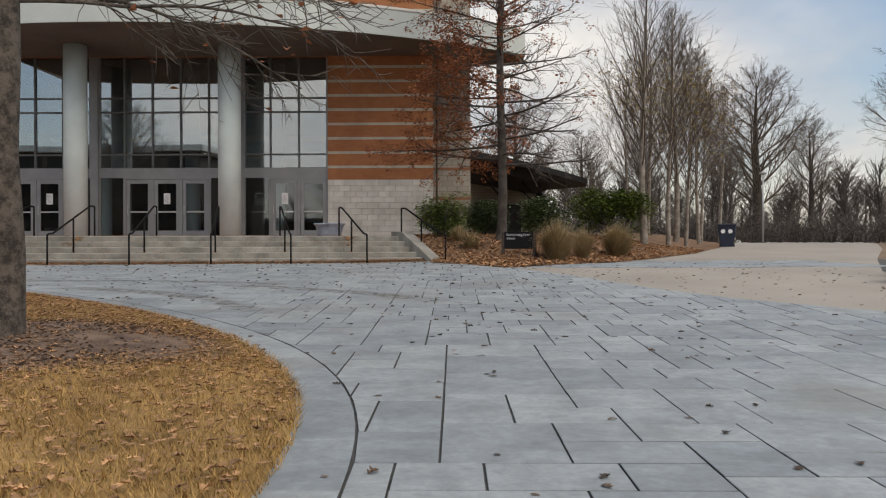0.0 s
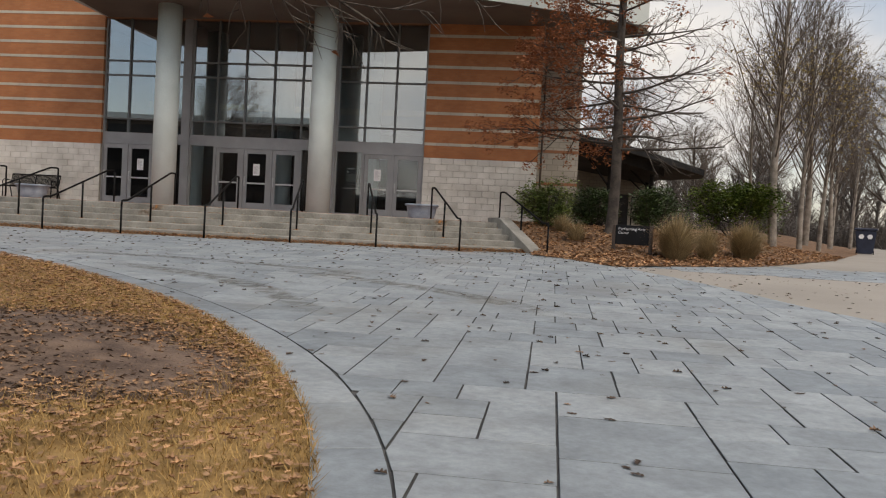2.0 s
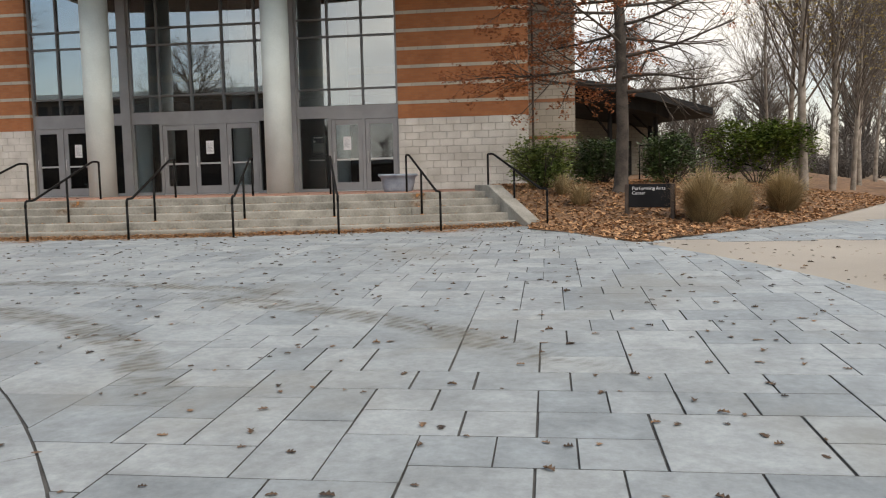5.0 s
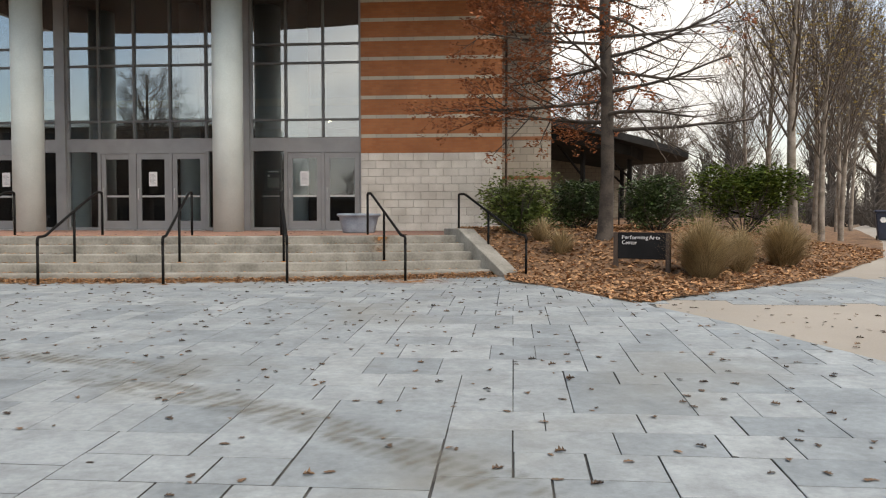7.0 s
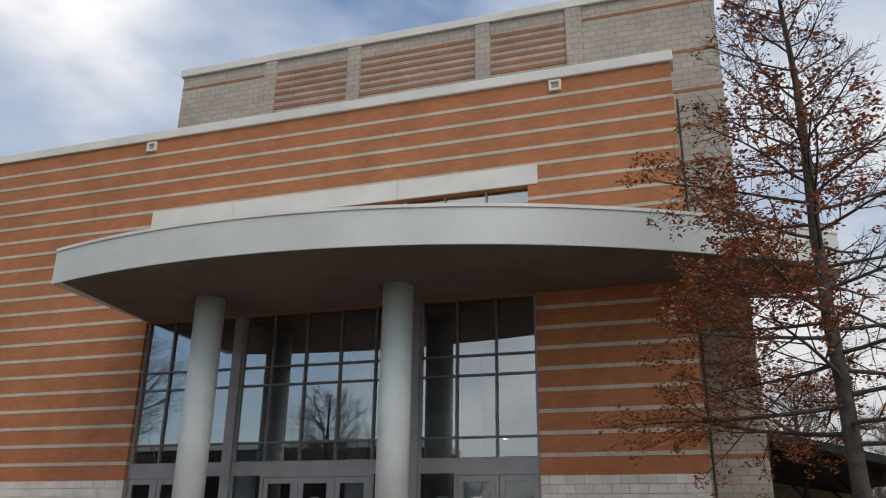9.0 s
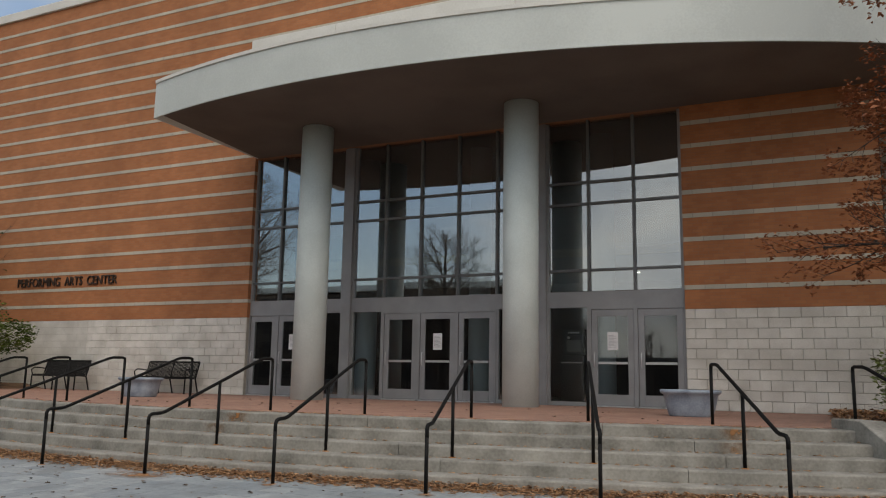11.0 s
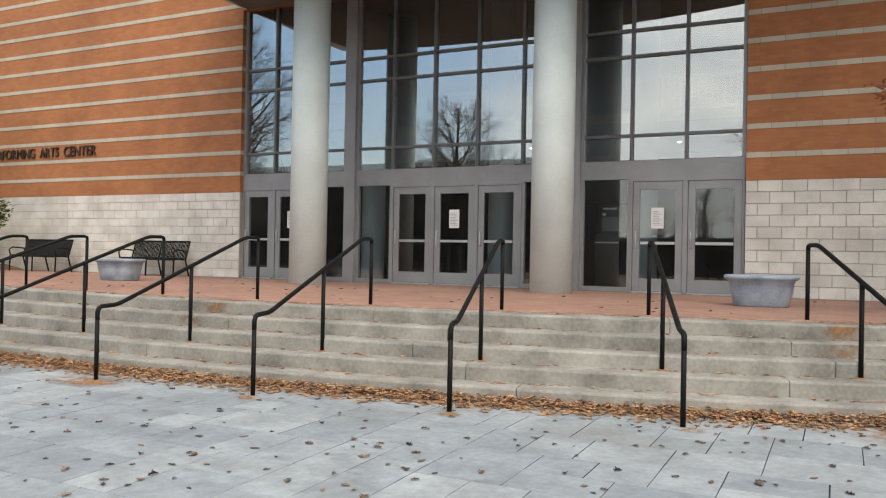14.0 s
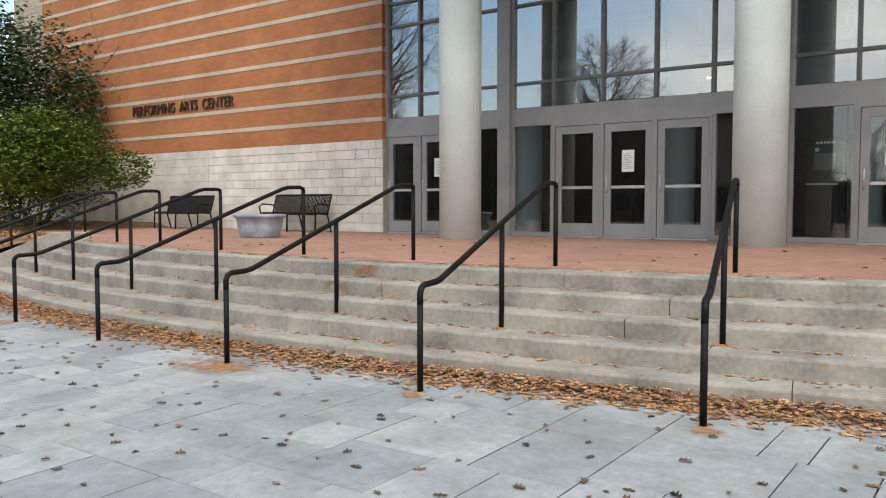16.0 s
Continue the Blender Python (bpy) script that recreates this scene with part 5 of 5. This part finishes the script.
def turf():
    rng = random.Random(101)
    v, f = [], []
    while len(f) < 140000:
        y = 1.8 + 11.5 * rng.random() ** 1.5
        x = lawn_x(y) + 0.03 - 6.5 * rng.random() ** 1.2
        if math.hypot(x + 4.08, y - 7.8) < 1.5 + 0.25 * math.sin(7 * x):
            continue
        z = lawn_z(x, y)
        a = rng.uniform(0, 6.28319)
        h = rng.uniform(0.025, 0.07)
        lean = Vector((math.cos(a), math.sin(a), 0)) * h * rng.uniform(0.3, 1.6)
        s = Vector((-math.sin(a), math.cos(a), 0)) * rng.uniform(0.0015, 0.0036)
        b = Vector((x, y, z - 0.004))
        o = len(v)
        v += [tuple(b - s), tuple(b + s), tuple(b + lean + Vector((0, 0, h)))]
        f.append((o, o + 1, o + 2))
    tagged(new("turf_blades", raw_mesh("turf_blades", v, f, M_BLADE)), "dry straw-coloured grass blades", "grass", kind="stuff")


turf()
M_CHIPS = surface("grey_wood_chips", (0.078, 0.048, 0.032), (0.19, 0.125, 0.085), 0.98, 4, 50, 0.9)
ring = bmesh.new()
c0 = ring.verts.new((-4.08, 7.8, lawn_z(-4.08, 7.8) + 0.09))
rings = []
for rad, dz in ((0.7, 0.07), (1.4, 0.03), (1.85, -0.01)):
    rings.append([ring.verts.new((-4.08 + rad * (1 + 0.12 * math.sin(3 * t + rad)) * math.cos(t), 7.8 + rad * (1 + 0.1 * math.cos(4 * t)) * math.sin(t),
                                  lawn_z(-4.08 + rad * math.cos(t), 7.8 + rad * math.sin(t)) + dz)) for t in [6.28319 * k / 40 for k in range(40)]])
for k in range(40):
    ring.faces.new((c0, rings[0][k], rings[0][(k + 1) % 40]))
    for a, b in zip(rings, rings[1:]):
        ring.faces.new((a[k], b[k], b[(k + 1) % 40], a[(k + 1) % 40]))
solid("mulch_ring", ring, M_CHIPS, "grey-brown wood chip ring around the tree", "mulch", "structure")


def on_ring(rng):
    a, r = rng.uniform(0, 6.28319), 1.9 * math.sqrt(rng.random())
    x, y = -4.08 + r * math.cos(a), 7.8 + r * math.sin(a)
    return (x, y, lawn_z(x, y) + 0.10 - 0.05 * r)


scatter("wood_chips", "grey-brown chips and leaf scraps", 4200, on_ring, 0.03, M_CHIPS, 103, 0.4)
scatter("ring_leaves", "brown fallen leaves over the wood chips", 1300, on_ring, 0.03, M_LEAF, 107, lobed=True)


# ---- sign, lettering, furniture ----
def spell(name, words, size, depth, material, parent, at, width):
    """A word, letter by letter, spread over a width."""
    obs = [text_mesh(name, c, size, depth, material, parent, pose(0, 0, 0)) for c in words]
    spans = [(min(v.co.x for v in o.data.vertices), max(v.co.x for v in o.data.vertices)) for o in obs]
    gap = size * 0.09
    total = sum(b - a for a, b in spans) + gap * (len(obs) - 1)
    k = width / total
    x = 0.0
    for o, (a, b) in zip(obs, spans):
        for v in o.data.vertices:
            v.co.x = (v.co.x - a) * k
        o.matrix_local = pose(at.x + x * k, at.y, at.z, 90, 0, 0)
        x += b - a + gap


def name_sign():
    a, b = Vector((1.18, 22.5)), Vector((1.98, 22.0))
    yaw = math.degrees(math.atan2(b.y - a.y, b.x - a.x))
    w = (b - a).length
    g = ground_z(22) + 0.05
    t = empty("sign", pose(a.x, a.y, g, 0, 0, yaw), "black nameplate sign on two brown posts in the bed", "sign")
    panel = part("panel", block(0.05, w, -0.02, 0.02, 0.88 - g, 1.335 - g, bevel=0.006), M_SIGN, t)
    for x in (0.0, w):
        part("post", block(x - 0.03, x + 0.045, -0.03, 0.035, -0.1, 1.335 - g, bevel=0.006), M_SIGNPOST, t)
    for words, x, dz in (("Performing", 0.13, 0.115), ("Arts", 0.62, 0.115), ("Center", 0.13, 0.205)):
        spell("letter", words, 0.093, 0.002, M_WHITE, panel, Vector((x, -0.0225, 1.335 - g - dz)), 0.47 if x < 0.5 and dz < 0.2 else (0.19 if x > 0.5 else 0.27))


name_sign()


def wall_letters():
    t = empty("wall_lettering", pose(-25.96, Y_WALL - 0.03, 4.46), "dark raised letters reading PERFORMING ARTS CENTER on brick", "lettering")
    for words, x, w in (("PERFORMING", 0.0, 1.98), ("ARTS", 2.2, 0.78), ("CENTER", 3.2, 1.28)):
        spell("letter", words, 0.40, 0.02, M_BRONZE, t, Vector((x, 0, 0)), w)


wall_letters()


def planter(x, y, rz):
    t = empty("planter", pose(x, y, Z_TERR + 0.003, 0, 0, rz), "weathered grey-blue oval planter tub on the terrace", "planter", "terrace planters")
    bm = bmesh.new()
    prof = [(0.36, 0.0), (0.375, 0.02), (0.43, 0.22), (0.455, 0.36), (0.50, 0.385), (0.515, 0.40), (0.515, 0.43), (0.50, 0.445), (0.45, 0.44), (0.43, 0.38), (0.42, 0.34)]
    n = 44
    rings = []
    for r, z in prof:
        ring = []
        for k in range(n):
            a = 6.28319 * k / n
            c, s = math.cos(a), math.sin(a)
            ring.append(bm.verts.new((0.98 * r * math.copysign(abs(c) ** 0.75, c), 0.78 * r * math.copysign(abs(s) ** 0.75, s), z)))
        rings.append(ring)
    for r0, r1 in zip(rings, rings[1:]):
        for k in range(n):
            bm.faces.new((r0[k], r0[(k + 1) % n], r1[(k + 1) % n], r1[k]))
    bm.faces.new(rings[0][::-1])
    bm.faces.new(rings[-1])
    part("tub", bm, M_PLANTER, t, smooth=True)
    part("soil", lathe(bmesh.new(), [(0.40, 0.345), (0.40, 0.375), (0.2, 0.385)], 28, 0, 0, 0.94, 0.74), M_SOIL, t)


planter(-4.17, 26.75, 4)
planter(-16.55, 26.4, 8)


def bench(x, y, rz):
    t = empty("bench", pose(x, y, Z_TERR + 0.003, 0, 0, rz), "black slatted steel bench with curved arms by the wall", "bench", "terrace benches")
    w = 0.92
    for s in (-w, w, 0):
        part("frame", tube(bmesh.new(), [(s, -0.28, 0.0), (s, -0.27, 0.40), (s, -0.22, 0.43), (s, 0.12, 0.40), (s, 0.26, 0.86)], 0.02, 8), M_IRON, t, smooth=True)
        part("rear_leg", tube(bmesh.new(), [(s, 0.12, 0.40), (s, 0.24, 0.0)], 0.02, 8), M_IRON, t, smooth=True)
        if s:
            part("arm", tube(bmesh.new(), [(s, -0.25, 0.42), (s, -0.30, 0.58), (s, -0.20, 0.65), (s, 0.0, 0.64), (s, 0.17, 0.62)], 0.018, 8), M_IRON, t, smooth=True)
    n = 40
    for i in range(n):
        x0 = -w + 0.03 + (2 * w - 0.06) * (i + 0.5) / n
        part("slat", tube(bmesh.new(), [(x0, -0.27, 0.415), (x0, -0.22, 0.44), (x0, 0.10, 0.415), (x0, 0.14, 0.44), (x0, 0.20, 0.66), (x0, 0.26, 0.85)], 0.018, 4), M_IRON, t)
    part("top_rail", tube(bmesh.new(), [(-w, 0.26, 0.86), (w, 0.26, 0.86)], 0.022, 8), M_IRON, t, smooth=True)
    part("front_rail", tube(bmesh.new(), [(-w, -0.27, 0.41), (w, -0.27, 0.41)], 0.02, 8), M_IRON, t, smooth=True)


bench(-22.75, 29.25, 0)
bench(-18.6, 29.3, 0)


def bin_thing(x, y):
    z = bed_z(x, y) if in_bed(x, y) else ground_z(y)
    t = empty("recycling_bin", pose(x, y, z - 0.02, 0, 0, -20), "navy blue recycling bin with white marks by the path", "bin")
    bm = bmesh.new()
    lo = [(-0.30, -0.30), (0.30, -0.30), (0.30, 0.30), (-0.30, 0.30)]
    r0 = [bm.verts.new((a * 0.92, b * 0.92, 0.05)) for a, b in lo]
    r1 = [bm.verts.new((a * 1.25, b * 1.15, 0.95)) for a, b in lo]
    bm.faces.new(r0[::-1])
    bm.faces.new(r1)
    for k in range(4):
        bm.faces.new((r0[k], r0[(k + 1) % 4], r1[(k + 1) % 4], r1[k]))
    bmesh.ops.bevel(bm, geom=bm.edges[:], offset=0.03, segments=2, affect="EDGES")
    part("body", bm, M_BINBLUE, t)
    part("lid", block(-0.41, 0.41, -0.39, 0.39, 0.955, 1.05, bevel=0.03), M_BINBLUE, t)
    for dx in (-0.15, 0.15):
        part("label", lathe(bmesh.new(), [(0.10, 0), (0.10, 0.004)], 6), M_WHITE, t, "white hexagonal mark").matrix_local = pose(dx, -0.345, 0.72, 86, 0, 0)
    for s in (-0.3, 0.3):
        part("wheel", tube(bmesh.new(), [(s - 0.02, 0.26, 0.10), (s + 0.02, 0.26, 0.10)], 0.10, 14), M_SIGN, t)


bin_thing(11.9, 36.4)


def pavilion():
    """Low open-air stage roof behind the trees."""
    t = empty("pavilion", pose(0, 0, 0), "dark tilted metal roof of a low open pavilion", "pavilion")
    tilt = lambda x, y: 5.75 - 0.17 * x
    out = [(0.55, 40.5), (3.0, 41.2), (5.2, 42.8), (7.1, 44.6), (7.3, 46.3), (6.0, 52), (0.55, 53)]
    part("roof", prism(bmesh.new(), out, lambda x, y: tilt(x, y) - 0.30, tilt), M_ROOF, t)
    inner = [(0.6, 41.4), (2.6, 42.0), (4.4, 43.2), (5.2, 45), (5.2, 52), (0.6, 52.5)]
    part("ceiling_frame", prism(bmesh.new(), inner, lambda x, y: tilt(x, y) - 0.75, lambda x, y: tilt(x, y) - 0.31), M_ROOF, t)
    for x, y in ((2.4, 43.5), (4.6, 45.0), (5.0, 50.5)):
        part("post", tube(bmesh.new(), [(x, y, 0.8), (x, y, tilt(x, y) - 0.5)], 0.11, 10), M_ROOF, t)
        part("brace", tube(bmesh.new(), [(x, y, 3.4), (x - 1.2, y, tilt(x - 1.2, y) - 0.6)], 0.05, 8), M_ROOF, t)
    part("back_wall", block(0.55, 5.4, 52, 52.4, 0.6, 5.0), M_GREYBLOCK, t)
    part("panel", block(2.6, 3.6, 46.0, 46.1, 0.9, 3.2), M_LOBBYGREY, t)


pavilion()


def ramp_rail():
    t = empty("ramp_rail", pose(0, 0, 0), "black sloping pipe rail behind the shrubs", "handrail")
    z0 = bed_z(3.3, 31.5)
    part("pipe", tube(bmesh.new(), [(2.4, 31.5, z0 + 1.05), (3.4, 31.5, z0 + 1.05), (6.2, 31.5, z0 + 0.2), (6.5, 31.5, z0 + 0.15)], 0.024, 8), M_IRON, t, smooth=True)
    for x, h in ((2.4, 1.05), (3.4, 1.05), (5.0, 0.56)):
        part("post", tube(bmesh.new(), [(x, 31.5, bed_z(x, 31.5) - 0.1), (x, 31.5, z0 + h)], 0.022, 8), M_IRON, t, smooth=True)


ramp_rail()


def lamp_post(x, y):
    t = empty("street_lamp", pose(x, y, ground_z(y) - 0.05), "slim grey lamp post with a flat head", "street lamp")
    part("pole", tube(bmesh.new(), [(0, 0, 0), (0, 0, 4.6)], [0.07, 0.05], 10), M_GALV, t, smooth=True)
    part("head", lathe(bmesh.new(), [(0.05, 4.6), (0.25, 4.72), (0.25, 4.78), (0.08, 4.86)], 20), M_GALV, t)


lamp_post(20.6, 55.0)


def hall_across():
    """Unseen tall hall and low wing, mirrored in the glass for building and treeline."""
    t = empty("building", pose(0, 0, 0), "unseen grey-brown hall with banded windows across the forecourt, doubling as the mirrored treeline", "building")
    part("wall", block(-86, -35, -62, -50, -0.2, 13.6), M_WOODS, t)
    part("roof", block(-87, -34, -63, -49, 13.6, 14.4), M_FASCIA, t)
    # low wing added in place of a hedge line in the reflection
    part("wing", block(-35, 8, -60, -51, -0.2, 4.0), M_WOODS, t)
    part("wing_roof", block(-34, 9, -61, -50.4, 4.0, 4.5), M_DARKFRAME, t)
    for r in range(4):
        for i in range(12):
            x = -84.5 + i * 4.1
            part("window", block(x, x + 3.4, -50.0, -49.96, 1.2 + 3.2 * r, 3.3 + 3.2 * r), M_LOBBYGREY, t)
    for i in range(10):
        x = -33.5 + i * 4.1
        part("window", block(x, x + 2.6, -51.0, -50.96, 1.0, 3.0), M_LOBBYGREY, t)


hall_across()


# ---- rust runs and tyre marks ----
def stain_material(name, colour, amount, scale):
    m, n, l, b = nodes_of(name)
    b.inputs["Base Color"].default_value = (*colour, 1)
    b.inputs["Roughness"].default_value = 0.8
    uv = n.new("ShaderNodeAttribute")
    uv.attribute_name = "fade"
    geo = n.new("ShaderNodeNewGeometry")
    nz = n.new("ShaderNodeTexNoise")
    nz.inputs["Scale"].default_value = scale
    nz.inputs["Detail"].default_value = 6
    l.new(geo.outputs["Position"], nz.inputs["Vector"])
    mr = n.new("ShaderNodeMapRange")
    mr.inputs["From Min"].default_value = 0.35
    mr.inputs["From Max"].default_value = 0.65
    l.new(nz.outputs["Fac"], mr.inputs["Value"])
    mu = n.new("ShaderNodeMath")
    mu.operation = "MULTIPLY"
    l.new(mr.outputs["Result"], mu.inputs[0])
    l.new(uv.outputs["Fac"], mu.inputs[1])
    m2 = n.new("ShaderNodeMath")
    m2.operation = "MULTIPLY"
    m2.inputs[1].default_value = amount
    l.new(mu.outputs[0], m2.inputs[0])
    m2.use_clamp = True
    l.new(m2.outputs[0], b.inputs["Alpha"])
    return m


M_RUSTRUN = stain_material("rust_run", (0.28, 0.13, 0.045), 1.7, 9)
M_TYRE = stain_material("tyre_mark", (0.14, 0.13, 0.105), 0.75, 7)


def fading(name, verts, faces, fades, material, parent):
    me = raw_mesh(name, verts, faces, material)
    at = me.attributes.new("fade", "FLOAT", "POINT")
    at.data.foreach_set("value", fades)
    ob = new(name, me)
    ob.parent = parent
    ob.visible_shadow = False
    return ob


def stain_disc(c, rx, ry, z, parent):
    v, f, w = [(c[0], c[1], z)], [], [1.0]
    for j in range(1, 5):
        for k in range(20):
            a = 6.28319 * k / 20
            v.append((c[0] + rx * j / 4 * math.cos(a), c[1] + ry * j / 4 * math.sin(a), z))
            w.append(1 - j / 4)
    for k in range(20):
        f.append((0, 1 + k, 1 + (k + 1) % 20))
        for j in range(3):
            b = 1 + 20 * j
            f.append((b + k, b + 20 + k, b + 20 + (k + 1) % 20, b + (k + 1) % 20))
    fading("rust_stain", v, f, w, M_RUSTRUN, parent)


for j, rx, ry in ((3, 0.8, 0.6), (-1, 0.6, 0.3), (2, 0.15, 0.12), (1, 0.18, 0.12), (0, 0.12, 0.1), (-3, 0.3, 0.2)):
    p = polar(26.72, 6.12 + 4.28 * j)
    stain_disc((p.x, p.y), rx, ry, ground_z(p.y) + 0.019, pavement)
for j, rx, ry in ((-1, 0.35, 0.16), (3, 0.4, 0.16)):
    p = polar(24.33, 6.12 + 4.28 * j)
    stain_disc((p.x, p.y), rx, ry, Z_TERR + 0.005, steps)
    # the run down the risers below
    for k, span, top in ((5, 0.55, 1.0), (4, 0.45, 0.6)):
        r = R_FOOT - (k - 1) * TREAD + 0.004
        a0 = 6.12 + 4.28 * j - 0.25 * (5 - k) - 0.3
        v, f, w = [], [], []
        for i in range(9):
            for q, h in enumerate((-0.012, -0.07, -0.14)):
                v.append(polar(r - 0.0015, a0 + span * (i - 4) / 4, Z_FOOT + k * RISE + h - 0.006))
                w.append(top * (1 - abs(i - 4) / 4) * (1.0, 0.9, 0.35)[q])
        for i in range(8):
            f += [(i * 3 + q, i * 3 + q + 1, i * 3 + 4 + q, i * 3 + 3 + q) for q in range(2)]
        fading("rust_stain", [tuple(p) for p in v], f, w, M_RUSTRUN, steps)


def tyre_track(cx, cy, r, a0, a1, w):
    v, f, fd = [], [], []
    n = 120
    for i in range(n + 1):
        a = radians(a0 + (a1 - a0) * i / n)
        for k, e in ((-1, 0.0), (-0.5, 1.0), (0.5, 1.0), (1, 0.0)):
            x, y = cx + (r + k * w) * math.cos(a), cy + (r + k * w) * math.sin(a)
            v.append((x, y, ground_z(y) + 0.0175))
            fd.append(e * (1.0 if i % 2 else 0.4) * min(1, 6 * i / n, 6 * (n - i) / n))
    for i in range(n):
        f += [(i * 4 + k, i * 4 + k + 1, i * 4 + 5 + k, i * 4 + 4 + k) for k in range(3)]
    fading("tyre_mark", v, f, fd, M_TYRE, pavement)


tyre_track(-8.0, 8.0, 6.05, 25, 80, 0.24)
tyre_track(-6.6, 6.2, 8.5, 38, 75, 0.24)
tyre_track(-6.6, 6.2, 9.0, 65, 100, 0.2)
tyre_track(14.0, -3.0, 12.2, 110, 170, 0.24)


# ---- paving stones and wall blocks, one by one ----
def flag_stones(name, polys):
    """Flagstones as one mesh; their sunken sides carry the dark joint sand."""
    v, f, sides = [], [], []
    for p in polys:
        pv, pf = flag_mesh(p)
        o, k = len(v), len(p)
        v += pv
        f += [tuple(i + o for i in q) for q in pf]
        sides += [0] + [1] * k + [0] * k
    me = raw_mesh(name, v, f, M_BLUE)
    me.materials.append(M_JOINT)
    me.polygons.foreach_set("material_index", sides)
    ob = new(name, me)
    ob.parent = pavement
    return ob


def add_flags():
    def key(p):
        cx, cy = sum(q[0] for q in p) / len(p), sum(q[1] for q in p) / len(p)
        return abs(cx + 0.5 + 0.15 * max(cy - 8, 0)) + 0.55 * abs(cy - 8)
    ordered = sorted(flags, key=key)
    for p in ordered[:300]:
        flag_stones("flagstone", [p])
    tagged(flag_stones("flagstones", ordered[300:]), "many blue-grey stone flags", kind="stuff")


add_flags()


def add_blocks():
    """Limestone blocks of the wall base, in running bond."""
    meshes = {}
    hgt = (Z_LIME - Z_TERR) / 10
    rest = bmesh.new()
    rng = random.Random(3)
    for x_from, x_to, pieces in ((X_J1, X_R, True), (-22.6, X_J0, True), (X_L, -22.6, False)):
        for c in range(-1, 10):
            x = x_from - (0.205 if c % 2 else 0)
            while x < x_to - 0.02:
                a, b = max(x, x_from), min(x + 0.41, x_to)
                if b - a > 0.03:
                    w = round(b - a, 3)
                    if pieces and c >= 0:
                        if w not in meshes:
                            meshes[w] = mesh_of("stone_block", block(0.004, w - 0.004, -0.0, 0.05, 0.004, hgt - 0.004, bevel=0.006), M_LIME)
                        ob = new("stone_block", meshes[w])
                        ob.parent = base
                        ob.location = (a, Y_WALL + rng.uniform(-0.003, 0.003), Z_TERR + c * hgt)
                    else:
                        box(rest, a + 0.004, b - 0.004, Y_WALL, Y_WALL + 0.05, Z_TERR + c * hgt + 0.004, Z_TERR + (c + 1) * hgt - 0.004)
                x += 0.41
    part("stone_blocks", rest, M_LIME, base)["kind"] = "stuff"


add_blocks()


def add_paver_course():
    """A course of clay pavers on end along the terrace's curved rim."""
    brick = mesh_of("brick", block(-0.048, 0.048, -0.098, 0.098, -0.02, 0.006, bevel=0.004), M_COURSE)
    step = math.degrees(0.104 / (R_TERR - 0.11))
    for i in range(int((A_RIGHT - A_LEFT - 2.0) / step)):
        ang = A_LEFT + 1.0 + i * step
        p = polar(R_TERR - 0.11, ang)
        ob = new("brick", brick)
        ob.parent = terrace
        ob.matrix_local = pose(p.x, p.y, Z_TERR + 0.003, 0, 0, ang)


add_paver_course()
